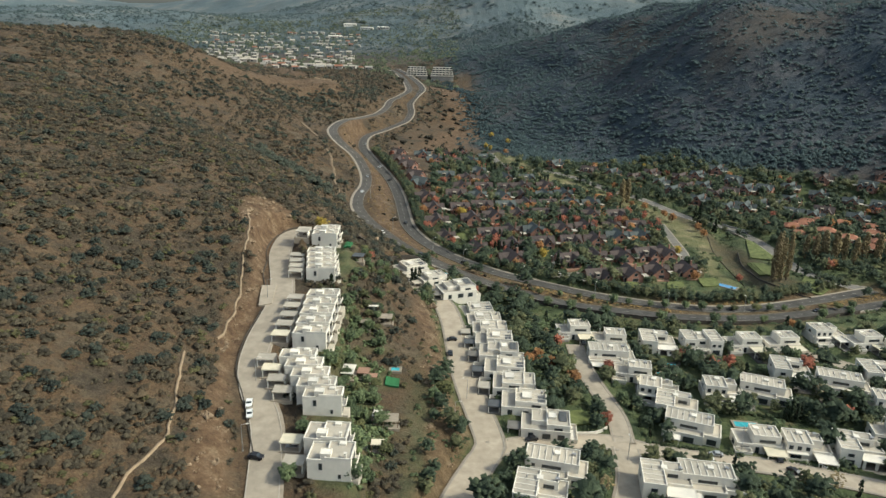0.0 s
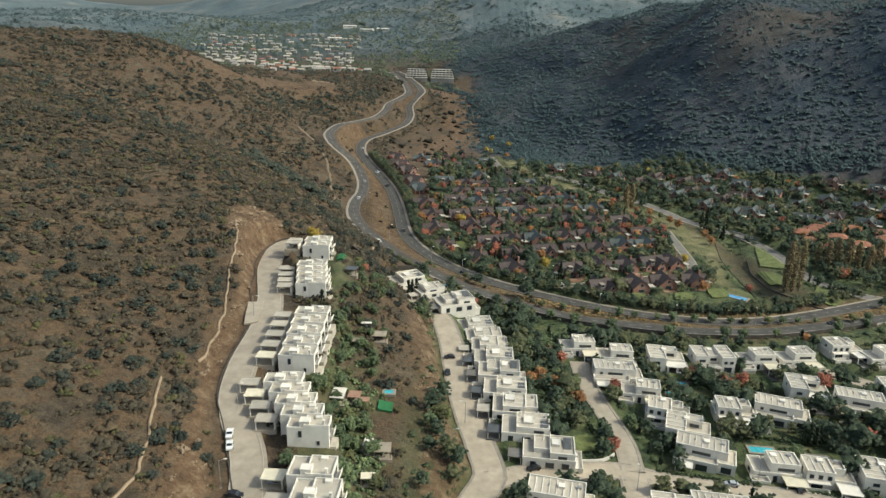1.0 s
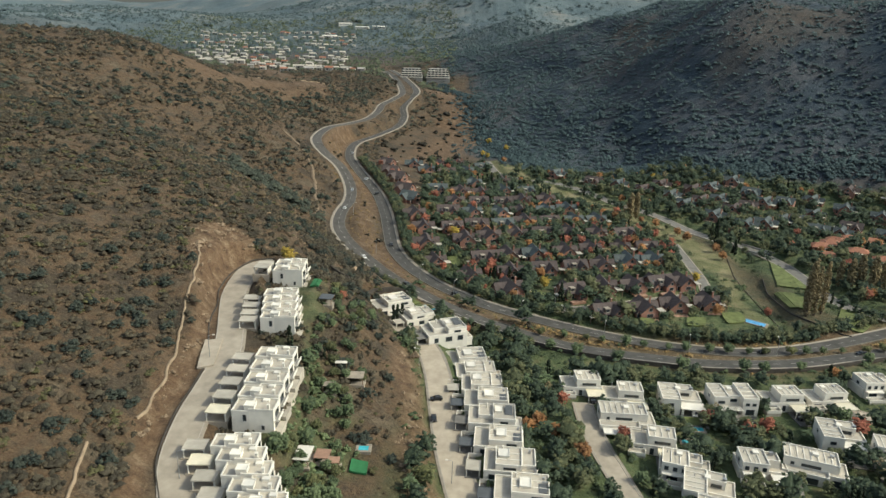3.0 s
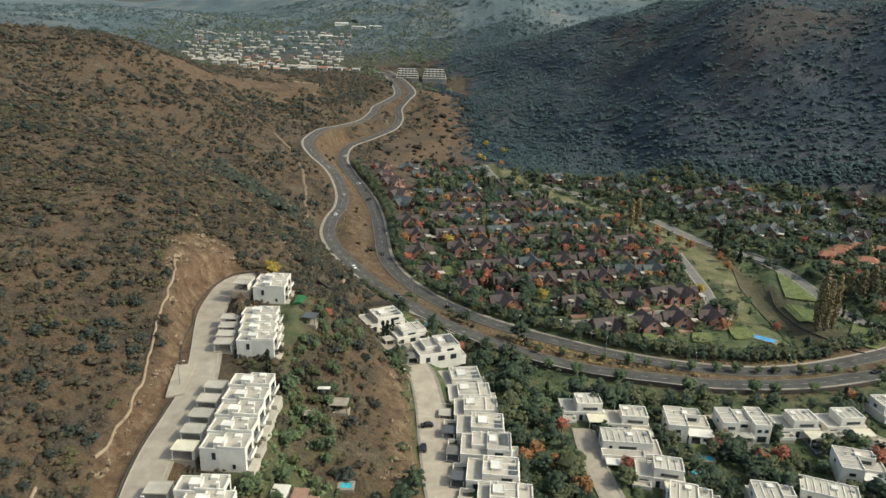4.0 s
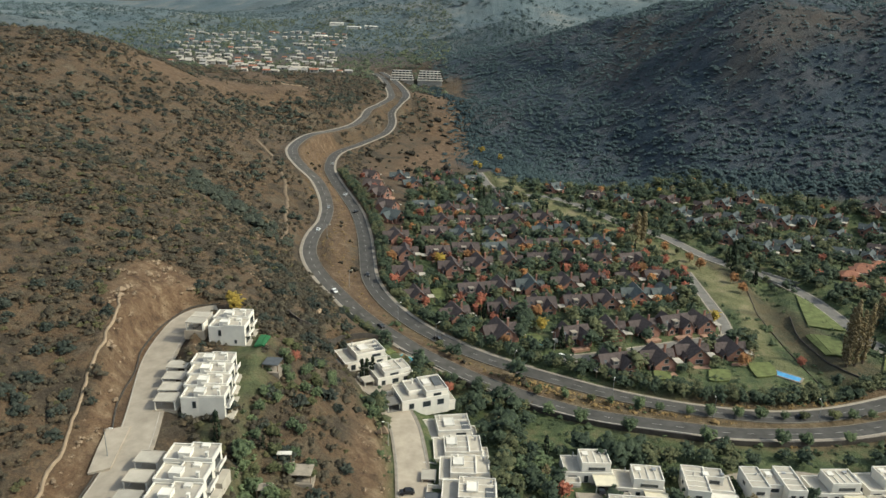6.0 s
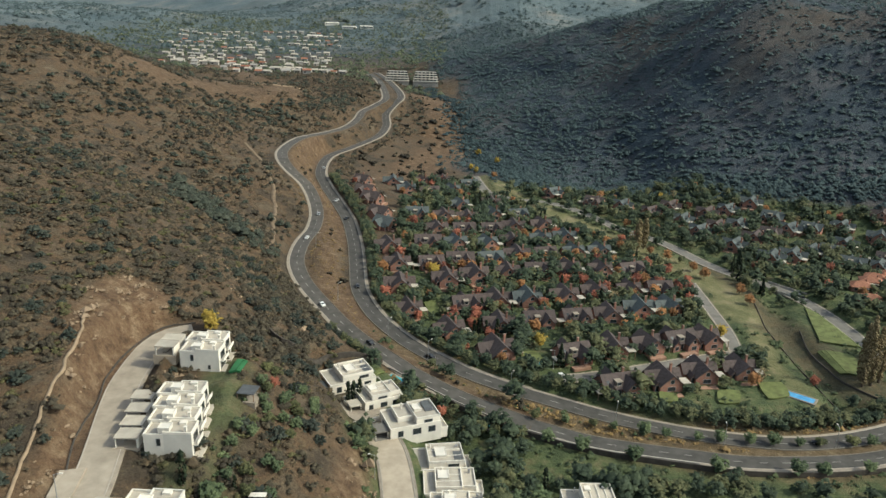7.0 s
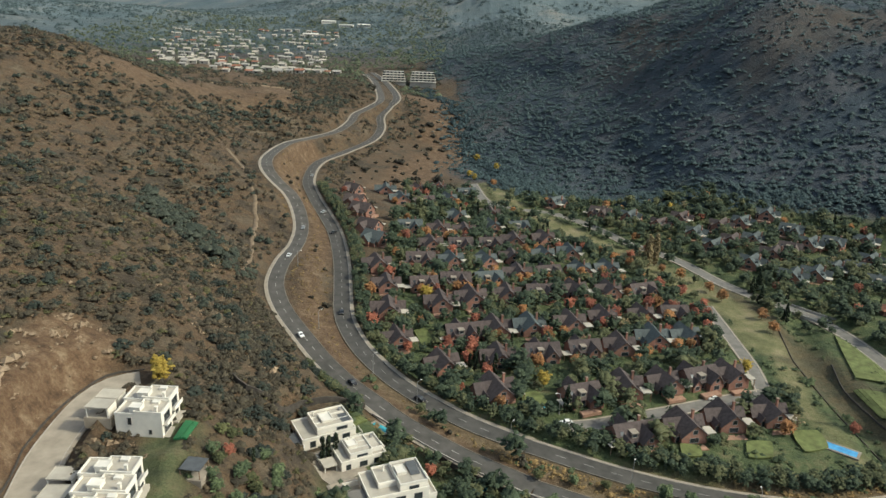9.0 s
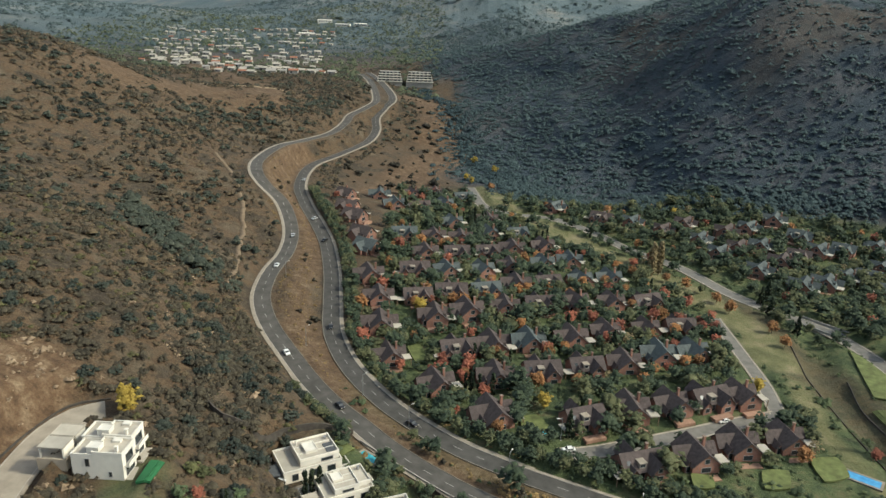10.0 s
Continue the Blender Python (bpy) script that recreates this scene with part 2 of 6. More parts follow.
# name: (half width, pavement width on the first side, on the other, bench width beyond, route as x, y, z)
ROUTES = {
    "upper_street": (4.1, 0.0, 1.2, 7.0, [(-14, -60, 1), (-20, 20, 4), (-30, 80, 9), (-40, 118, 13.5), (-46, 150, 17), (-52, 178, 19.5), (-60, 195, 22.5), (-64, 207, 24.3), (-65.5, 223, 26.5), (-65, 237, 28.2),
        (-65, 251, 29.8), (-68.5, 268, 30.8), (-73.5, 286, 31.2), (-77, 300, 31.2), (-78.8, 315, 31), (-79, 327, 30.8), (-76.5, 335, 30.6), (-71, 338.5, 30.6)]),
    "middle_street": (4.4, 1.0, 1.0, 5.0, [(2, -60, 1), (-4, 60, 2.4), (-6, 105, 3), (-4, 140, 3), (4, 170, 2.5), (11, 190, 1.5), (15, 201, 1), (13, 215, 1), (9.5, 232, 1.4), (6.5, 250, 1.8), (4, 272, 2), (1.5, 295, 2.2), (-3, 316, 2.4), (-12, 333, 2.6)]),
    "cross_street": (3.6, 1.0, 1.2, 4.0, [(15, 199, 1), (29, 205, 0), (40, 207, -0.9), (56, 210, -1.8), (72, 206, -2.6), (87, 204, -3), (105, 202, -3.4), (122, 198, -3.7), (139, 193, -4), (165, 184, -4.5), (200, 172, -5)]),
    "short_street": (3.0, 1.0, 1.0, 3.0, [(61, 210, -1.9), (62, 225, -2.2), (60, 241, -2.3), (57.5, 256, -2.3), (56, 272, -2.2), (56, 286, -2.2)]),
    "front_street": (3.8, 1.2, 1.2, 4.0, [(61, 207, -1.9), (59, 190, -1.6), (53, 172, -1.2), (44, 150, -1), (34, 110, -0.6), (26, 60, -0.2), (22, -60, 0)]),
    "garden_street": (3.2, 1.0, 1.0, 4.0, [(102, 295, -3.6), (120, 300, -4), (145, 296, -4.6), (160, 289, -5), (180, 276, -5.4), (205, 258, -6)]),
    "avenue_west": (3.7, 0.0, 1.7, 7.0, [(-110, 1220, 44), (-88, 1138, 42), (-64, 980, 38), (-70, 936, 34), (-82, 903, 30), (-84, 872, 26), (-90, 825, 24), (-104, 779, 25),
        (-114, 727, 29), (-114, 665, 31), (-108, 632, 30), (-98, 615, 25), (-86, 603, 19), (-78, 588, 14), (-71, 565, 9), (-68, 537, 7), (-69, 508, 7), (-67, 482, 6.5),
        (-62, 464, 5.5), (-54, 447, 4), (-42, 427, 2.5), (-31, 409, 1.8), (-20, 394, 1.2), (-9, 382, 0.6), (4, 368, 0), (23, 353, -1), (45, 339, -1.6)]),
    "avenue_east": (3.7, 1.7, 0.0, 7.0, [(-104, 1241, 45), (-76, 1144, 42), (-48, 1000, 38), (-53, 951, 32), (-59, 922, 25), (-56, 893, 17), (-60, 847, 13), (-77, 787, 12),
        (-91, 732, 13), (-87, 667, 14), (-75, 622, 13), (-61, 588, 9), (-50, 558, 6), (-41, 519, 4), (-35, 483, 2.5), (-31, 458, 1.4), (-26, 441, 0.6), (-17, 421, 0),
        (-3, 400, -0.6), (12, 384, -1), (26, 372, -1.2), (45, 360.5, -1.6)]),
    "ring_road_outer": (3.6, 1.2, 0.0, 5.0, [(45, 360.5, -1.6), (70, 349, -2.4), (91, 342, -3), (112, 338, -3.6), (135, 337, -4.2), (159, 342, -4.8), (182, 351, -5.4), (205, 362, -6), (240, 380, -7)]),
    "ring_road_inner": (3.4, 0.0, 1.7, 5.0, [(45, 339, -1.6), (66, 331, -2.4), (98, 326, -3.2), (119, 324.5, -3.8), (153, 329, -4.8), (182, 338, -5.4), (215, 350, -6.2), (250, 366, -7)]),
    "boulevard": (3.4, 1.2, 1.2, 4.0, [(36, 744, -3), (47, 682, -3), (75, 669, -4), (98, 660, -4.5), (120, 630, -5), (134, 602, -5.6), (157, 572, -6), (172, 536, -6.6), (185, 516, -7), (198, 501, -7.4),
        (206, 485, -7.4), (210, 465, -7.2), (211, 445, -7), (211, 425, -7), (213, 406, -7), (219, 394, -7), (229, 385, -7), (240, 380, -7)]),
    "court_street": (2.8, 0.8, 0.8, 3.0, [(57, 374, -2.2), (70, 377, -2.6), (100, 389, -3.4), (123, 399, -4), (143, 407, -4.5)]),
    "park_lane": (2.6, 0.8, 0.8, 3.0, [(151, 498, -5.4), (149, 460, -5), (147, 430, -4.6), (143, 407, -4.5)]),
}
LINES = {name: curve(r[4]) for name, r in ROUTES.items()}
# level benches under the rows of houses on the slope: half width, bench width beyond, line
BENCHES = [(6.0, 5.0, [(-30, 157, 18), (-33, 174, 18.5)]), (6.0, 5.0, [(-36, 184, 20.6), (-49, 211, 22.9)]), (6.0, 5.0, [(-47, 218, 24.6), (-48, 251, 28.1)]), (6.0, 5.0, [(-52.5, 268, 29.6), (-56, 292, 31.3)]),
           (7.0, 6.0, [(-58, 305, 31.8), (-59, 323, 32.3)]), (9.0, 6.0, [(-2, 334, 2.4), (-24, 356, 2.2)])]


def near_line(line, x, y):
    """Distance to a route and the route's height there."""
    best, height = np.full(x.shape, 1e9), np.zeros(x.shape)
    for a, b in zip(line[:-1], line[1:]):
        d = b - a
        u = np.clip(((x - a[0]) * d[0] + (y - a[1]) * d[1]) / (d[0] ** 2 + d[1] ** 2 + 1e-9), 0, 1)
        q = np.hypot(x - a[0] - u * d[0], y - a[1] - u * d[1])
        closer = q < best
        best, height = np.where(closer, q, best), np.where(closer, a[2] + u * d[2], height)
    return best, height


STREAM = np.array([(168, 345, 0), (172, 395, 0), (176, 440, 0), (190, 478, 0), (206, 496, 0), (226, 512, 0)], float)


def open_land(x, y):
    """The hills before any road was cut."""
    z = -0.03 * np.clip(x, -100, 260)
    for forms in (WEST_HILLS, EAST_HILLS, VALLEY_FORMS, FAR_RANGES):
        for a, b, r, h in forms:
            z = z + h * np.exp(-((x - a) ** 2 + (y - b) ** 2) / (2 * r * r))
    return z


def hillness(x, y):
    """1 on the wild slopes, 0 on the built valley floor."""
    z = open_land(x, y)
    return np.maximum(smooth(5, 11, z), smooth(950, 1150, y))


def land(x, y):
    """Ground height, and how far it is from the nearest paved edge."""
    x, y = np.asarray(x, float), np.asarray(y, float)
    z = open_land(x, y)
    wild = hillness(x, y)
    z = z + wild * (7 * fbm(x / 45, y / 45, 4, 3) + 2.2 * fbm(x / 9, y / 9, 3, 9)) + (1 - wild) * 0.8 * fbm(x / 20, y / 20, 3, 5)
    far = smooth(900, 2200, np.hypot(x, y))
    z = z + far * 170 * (0.42 - np.abs(fbm(x / 700, y / 700, 5, 21))) * smooth(1900, 3000, y) * (0.5 + 0.5 * smooth(-1500, -700, x))
    rugged = smooth(60, 170, x) * smooth(700, 820, y + 0.35 * x) * (1 - smooth(1800, 2400, y))
    z = z + rugged * 34 * (0.16 - np.abs(fbm((x + 0.5 * y) / 95, (y - 0.4 * x) / 170, 4, 27)))
    ditch, _ = near_line(STREAM, x, y)
    z = z - 4.0 * (1 - smooth(2, 11, ditch))
    top, total, lift, edge = np.zeros(x.shape), np.zeros(x.shape) + 1e-9, np.zeros(x.shape), np.full(x.shape, 1e9)
    for name, (half, first, other, bench, route) in ROUTES.items():
        line = LINES[name]
        box = (x > line[:, 0].min() - 40) & (x < line[:, 0].max() + 40) & (y > line[:, 1].min() - 40) & (y < line[:, 1].max() + 40)
        if not box.any():
            continue
        d, h = near_line(line, x[box], y[box])
        reach = half + max(first, other) + 0.6
        w = 1 - smooth(reach, reach + bench, d)
        top[box] = np.maximum(top[box], w)
        total[box] += w ** 3
        lift[box] += w ** 3 * h
        edge[box] = np.minimum(edge[box], d - reach)
    for half, bench, points in BENCHES:
        d, h = near_line(np.array(points, float), x, y)
        w = 1 - smooth(half, half + bench, d)
        top = np.maximum(top, w)
        total, lift = total + w ** 3, lift + w ** 3 * h
    top = top * smooth(4, 9, np.hypot(x - 204, y - 493))
    z = z * (1 - top) + (lift / total - 0.22) * top
    return z, edge


def spaced(stops):
    """Grid lines from stretches of (end, step), each step growing evenly into the next."""
    out = [stops[0][0]]
    for end, step in stops[1:]:
        n = max(1, round((end - out[-1]) / step))
        out += list(np.linspace(out[-1], end, n + 1)[1:])
    return np.array(out)


def cut_slope(x, y):
    """Bare cut rock above the upper street and the clay bank beside the middle street."""
    d1, _ = near_line(np.array([(-60, 150, 0), (-70, 190, 0), (-75, 225, 0), (-76, 255, 0), (-83, 285, 0), (-88, 320, 0), (-92, 345, 0)], float), x, y)
    d2, _ = near_line(np.array([(-8, 150, 0), (0, 180, 0), (1, 215, 0), (-6, 260, 0), (-12, 305, 0)], float), x, y)
    n = fbm(x / 14, y / 14, 3, 31)
    d3, _ = near_line(np.array([(-32, 690, 0), (-12, 770, 0), (14, 850, 0), (10, 950, 0), (-25, 1060, 0)], float), x, y)
    d4, _ = near_line(np.array([(-246, 727, 0), (-200, 792, 0), (-163, 842, 0), (-165, 900, 0), (-235, 1010, 0), (-320, 1140, 0), (-400, 1200, 0)], float), x, y)
    spur = np.maximum(0.85 * (1 - smooth(16, 30, d3 + 40 * n)), 0.6 * (1 - smooth(8, 46, d4 + 70 * n)))
    cut = np.maximum(1 - smooth(1, 7, d1 + 11 * n - 6 * smooth(285, 325, y)), 0.85 * (1 - smooth(3, 9, d2 + 12 * n)))
    verge = np.zeros(np.shape(x))
    box = (x > -125) & (x < 250) & (y > 305) & (y < 760)
    for a, b in (("avenue_west", "avenue_east"), ("ring_road_inner", "ring_road_outer")):
        d5 = np.maximum(near_line(LINES[a], x[box], y[box])[0], near_line(LINES[b], x[box], y[box])[0])
        verge[box] = np.maximum(verge[box], 0.8 * (1 - smooth(17, 27, d5 + 14 * n[box])))
    return np.maximum(np.maximum(cut, spur), verge)


def lushness(x, y):
    """Watered gardens on the valley floor and behind the upper houses."""
    flat = (1 - hillness(x, y)) * smooth(95, 150, y)
    d, _ = near_line(np.array([(-28, 160, 0), (-38, 200, 0), (-40, 230, 0), (-46, 270, 0), (-50, 310, 0)], float), x, y)
    gardens = (1 - smooth(4, 10, d)) * np.clip(0.55 + 2.2 * fbm(x / 11, y / 11, 3, 33), 0, 0.8)
    d, _ = near_line(np.array([(-24, 160, 0), (-25, 200, 0), (-27, 230, 0), (-34, 256, 0)], float), x, y)
    gardens = np.maximum(gardens, (1 - smooth(4, 11, d)) * np.clip(0.5 + 2.4 * fbm(x / 9, y / 9, 3, 35), 0, 0.85))
    d, _ = near_line(LINES["avenue_west"][-70:], x, y)
    verge = 1 - smooth(6, 9, d)
    west_of_avenue = smooth(-25, -10, x)
    stream, _ = near_line(np.array([(190, 360, 0), (176, 420, 0), (172, 470, 0), (165, 520, 0)], float), x, y)
    flat = flat * (1 - smooth(690, 745, y))
    return np.clip(np.maximum(flat * west_of_avenue * (1 - verge) * (1 - 0.7 * (1 - smooth(8, 18, stream))), gardens), 0, 1)


def parkness(x, y):
    """Pale grass beside the boulevard and the stream."""
    d1, _ = near_line(np.array([(40, 735, 0), (58, 690, 0), (78, 652, 0), (98, 622, 0), (118, 592, 0), (138, 562, 0), (152, 535, 0), (160, 508, 0), (166, 480, 0), (160, 450, 0)], float), x, y)
    d2, _ = near_line(np.array([(160, 430, 0), (154, 395, 0), (156, 362, 0)], float), x, y)
    n = fbm(x / 12, y / 12, 3, 37)
    return np.clip(np.maximum(1 - smooth(7, 12, d1 + 8 * n), 1 - smooth(2.5, 5, d2 + 3 * n)), 0, 1)


def scrubness(x, y):
    """Dark evergreen scrub on the east hill and in the far ranges; dry grass elsewhere."""
    east = smooth(0, 55, x + 90 * fbm(x / 60, y / 60, 4, 43) + 70 * smooth(1100, 1350, y)) * smooth(700, 760, y + 0.35 * x - 60 * smooth(60, 0, x))
    far = 0.95 * smooth(1150, 1750, np.hypot(x * 1.15, y))
    n = fbm(x / 60, y / 60, 4, 41)
    bare = 0.45 * smooth(40, 120, open_land(x, y)) * smooth(0.02, 0.13, fbm(x / 80, y / 48, 4, 45)) * smooth(1500, 1200, y)
    return np.clip(np.maximum(east, far) * (1.0 + 0.8 * n) - bare, 0, 1)


TABLE = {}


def grid_mesh(name, xs, ys):
    gx, gy = np.meshgrid(xs, ys)
    z, edge = land(gx.ravel(), gy.ravel())
    z = z.reshape(gx.shape)
    lush = lushness(gx.ravel(), gy.ravel())
    TABLE["height"], TABLE["edge"], TABLE["lush"] = z, np.clip(edge, -20, 60).reshape(gx.shape), lush.reshape(gx.shape)
    nx, ny = len(xs), len(ys)
    i = np.arange(nx * ny).reshape(ny, nx)
    quads = np.stack([i[:-1, :-1], i[:-1, 1:], i[1:, 1:], i[1:, :-1]], -1).reshape(-1, 4)
    me = bpy.data.meshes.new(name)
    me.vertices.add(nx * ny)
    me.vertices.foreach_set("co", np.stack([gx, gy, z], -1).astype(np.float32).ravel())
    me.loops.add(quads.size)
    me.loops.foreach_set("vertex_index", quads.astype(np.int32).ravel())
    me.polygons.add(len(quads))
    me.polygons.foreach_set("loop_start", np.arange(0, quads.size, 4, dtype=np.int32))
    me.update(calc_edges=True)
    me.polygons.foreach_set("use_smooth", np.ones(len(quads), bool))
    # The last mask fades in the haze-toned ground colour with distance.
    for key, values in (("lush", lush), ("park", parkness(gx.ravel(), gy.ravel())), ("cut", cut_slope(gx.ravel(), gy.ravel())), ("scrub", scrubness(gx.ravel(), gy.ravel())), ("remote_haze", smooth(1350, 1900, np.hypot(gx.ravel(), gy.ravel())))):
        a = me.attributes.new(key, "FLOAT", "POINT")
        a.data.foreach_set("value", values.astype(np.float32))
    return me


XS = spaced([(-4200, 0), (-1500, 130), (-600, 40), (-330, 10), (-150, 4), (100, 2.2), (250, 4), (480, 8), (900, 25), (1800, 60), (4200, 150)])
YS = spaced([(-300, 0), (80, 20), (380, 2.2), (650, 4), (1000, 7), (1500, 14), (2600, 40), (4900, 90)])
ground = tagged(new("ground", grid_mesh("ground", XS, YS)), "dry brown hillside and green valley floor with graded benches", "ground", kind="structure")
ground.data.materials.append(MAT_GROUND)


def looked_up(key, x, y):
    """Height, distance to paving or lushness, read off the finished ground."""
    x, y = np.asarray(x, float), np.asarray(y, float)
    i = np.clip(np.searchsorted(XS, x) - 1, 0, len(XS) - 2)
    j = np.clip(np.searchsorted(YS, y) - 1, 0, len(YS) - 2)
    u, v = np.clip((x - XS[i]) / (XS[i + 1] - XS[i]), 0, 1), np.clip((y - YS[j]) / (YS[j + 1] - YS[j]), 0, 1)
    g = TABLE[key]
    return (g[j, i] * (1 - u) + g[j, i + 1] * u) * (1 - v) + (g[j + 1, i] * (1 - u) + g[j + 1, i + 1] * u) * v


def surface(x, y):
    return looked_up("height", x, y), looked_up("edge", x, y)


def ground_at(x, y):
    return float(looked_up("height", x, y))


def mesh_object(name, verts, faces, mat, parent=None, label="", smooth_faces=False):
    me = bpy.data.meshes.new(name)
    me.from_pydata([tuple(v) for v in verts], [], faces)
    if smooth_faces:
        me.polygons.foreach_set("use_smooth", np.ones(len(me.polygons), bool))
    me.materials.append(mat)
    ob = new(name, me)
    if parent:
        ob.parent = parent
    if label:
        tagged(ob, label)
    return ob


def normals_of(line):
    d = np.gradient(line[:, :2], axis=0)
    d /= np.linalg.norm(d, axis=1)[:, None] + 1e-9
    return np.stack([-d[:, 1], d[:, 0]], -1)


def strip(line, profile):
    """Sweeps a cross profile of (offset to the left, height) along a route."""
    n = normals_of(line)
    verts, faces, k = [], [], len(profile)
    for p, q in zip(line, n):
        verts += [(p[0] + q[0] * o, p[1] + q[1] * o, p[2] + h) for o, h in profile]
    for i in range(len(line) - 1):
        for j in range(k - 1):
            faces.append((i * k + j, i * k + j + 1, (i + 1) * k + j + 1, (i + 1) * k + j))
    return verts, faces


def build_road(name, half, first, other, route, mat, label, dashes=False):
    line = LINES[name]
    rise = 0.002 * list(ROUTES).index(name)
    road = tagged(mesh_object("road", *strip(line, [(half, -0.3), (half, rise), (0, 0.05 + rise), (-half, rise), (-half, -0.3)]), mat), label, "road", kind="structure")
    for side, width in ((1, first), (-1, other)):
        if width:
            a, b, c = half * side, (half + 0.25) * side, (half + width) * side
            mesh_object("kerb", *strip(line, [(a, -0.2), (a, 0.14), (b, 0.14), (b, -0.2)][::side]), MAT_KERB, road)
            mesh_object("sidewalk", *strip(line, [(b, 0.12), (c, 0.12), (c, -0.4)][::side]), MAT_PAVEMENT, road)
        else:
            a, b = half * side, (half + 0.3) * side
            mesh_object("kerb", *strip(line, [(a, -0.2), (a, 0.13), (b, 0.13), (b, -0.3)][::side]), MAT_KERB_DARK if dashes else MAT_KERB, road)
    if dashes:
        n, verts, faces = normals_of(line), [], []
        for i in range(2, len(line) - 2, 2):
            p, q = line[i], line[i] + (line[i + 1] - line[i]) * 0.75
            s, k = n[i] * 0.1, len(verts)
            verts += [(p[0] + s[0], p[1] + s[1], p[2] + 0.075), (p[0] - s[0], p[1] - s[1], p[2] + 0.075), (q[0] - s[0], q[1] - s[1], q[2] + 0.075), (q[0] + s[0], q[1] + s[1], q[2] + 0.075)]
            faces.append((k, k + 1, k + 2, k + 3))
        mesh_object("lane_marking", verts, faces, MAT_MARK, road)
    return road


for name, (half, first, other, bench, route) in ROUTES.items():
    big = name.startswith(("avenue", "ring"))
    grey = name in ("boulevard", "court_street", "park_lane")
    build_road(name, half, first, other, route, MAT_ASPHALT if big else MAT_STREET if grey else MAT_CONCRETE_ROAD,
               "grey asphalt dual carriageway with dashed lane lines" if big else "worn grey street among the brick houses" if grey else "pale concrete residential street with low kerbs", big)

# ---- wild plants ----
T = (1 + 5 ** 0.5) / 2
ICO = np.array([(-1, T, 0), (1, T, 0), (-1, -T, 0), (1, -T, 0), (0, -1, T), (0, 1, T), (0, -1, -T), (0, 1, -T), (T, 0, -1), (T, 0, 1), (-T, 0, -1), (-T, 0, 1)]) / math.hypot(1, T)
ICO_FACES = np.array([(0, 11, 5), (0, 5, 1), (0, 1, 7), (0, 7, 10), (0, 10, 11), (1, 5, 9), (5, 11, 4), (11, 10, 2), (10, 7, 6), (7, 1, 8),
                      (3, 9, 4), (3, 4, 2), (3, 2, 6), (3, 6, 8), (3, 8, 9), (4, 9, 5), (2, 4, 11), (6, 2, 10), (8, 6, 7), (9, 8, 1)])


OCT = np.array([(1, 0, 0), (0, 1, 0), (-1, 0, 0), (0, -1, 0), (0, 0, 1), (0, 0, -1)], float)
OCT_FACES = np.array([(0, 1, 4), (1, 2, 4), (2, 3, 4), (3, 0, 4), (1, 0, 5), (2, 1, 5), (3, 2, 5), (0, 3, 5)])


def lumps_mesh(name, centres, sizes, rng, jitter=0.35, fine=False, low=False):
    """Many small uneven clumps as one mesh. centres: n x 3; sizes: n x 3. fine: rounder clumps."""
    n = len(centres)
    corners, faces = (ICO, ICO_FACES) if fine else (OCT, OCT_FACES[:4] if low else OCT_FACES)
    k = len(corners)
    v = corners[None] * (1 + jitter * rng.uniform(-1, 1, (n, k, 1)))
    a = rng.uniform(0, 2 * math.pi, n)
    c, s = np.cos(a)[:, None], np.sin(a)[:, None]
    v = np.stack([v[..., 0] * c - v[..., 1] * s, v[..., 0] * s + v[..., 1] * c, v[..., 2]], -1) * sizes[:, None] + centres[:, None]
    f = (faces[None] + k * np.arange(n)[:, None, None]).reshape(-1)
    me = bpy.data.meshes.new(name)
    me.vertices.add(k * n)
    me.vertices.foreach_set("co", v.astype(np.float32).ravel())
    me.loops.add(len(f))
    me.loops.foreach_set("vertex_index", f.astype(np.int32))
    me.polygons.add(len(f) // 3)
    me.polygons.foreach_set("loop_start", np.arange(0, len(f), 3, dtype=np.int32))
    me.update(calc_edges=True)
    me.polygons.foreach_set("use_smooth", np.ones(len(me.polygons), bool))
    return me


def shrubs(name, label, x, y, radius, count, mat, rng, squat=0.7, loose=0.45, low=False, facets=False):
    """Low bushes: each is a handful of clumps heaped round a stem."""
    z, _ = surface(x, y)
    n = len(x)
    way = rng.normal(0, 1, (n, count, 3))
    way /= np.linalg.norm(way, axis=2)[..., None]
    way[..., 2] = np.abs(way[..., 2]) * squat
    lobes = rng.uniform(0.7, 1.3, (n, 1, 2))
    off = way * rng.uniform(0.25, 1.0, (n, count, 1)) ** 0.6 * (loose / 0.5) * radius[:, None, None] * 0.85
    off[..., :2] *= lobes
    centres = np.stack([x, y, z], -1)[:, None] + off + np.array([0, 0, 0.12])[None, None] * radius[:, None, None]
    sizes = radius[:, None, None] * rng.uniform(0.30, 0.62, (n, count, 1)) * (9.0 / (count + 2.5)) ** 0.42 * np.array([1, 1, 0.85])
    ob = new(name, lumps_mesh(name, centres.reshape(-1, 3), sizes.reshape(-1, 3), rng, 0.5, low=low))
    if facets:
        ob.data.polygons.foreach_set("use_smooth", np.zeros(len(ob.data.polygons), bool))
    ob.data.materials.append(mat)
    return tagged(ob, label, "rocks" if facets else "shrubs", kind="stuff")


def scatter(rng, n, x0, x1, y0, y1, keep):
    x, y = rng.uniform(x0, x1, n), rng.uniform(y0, y1, n)
    k = keep(x, y, rng.uniform(0, 1, n))
    return x[k], y[k]


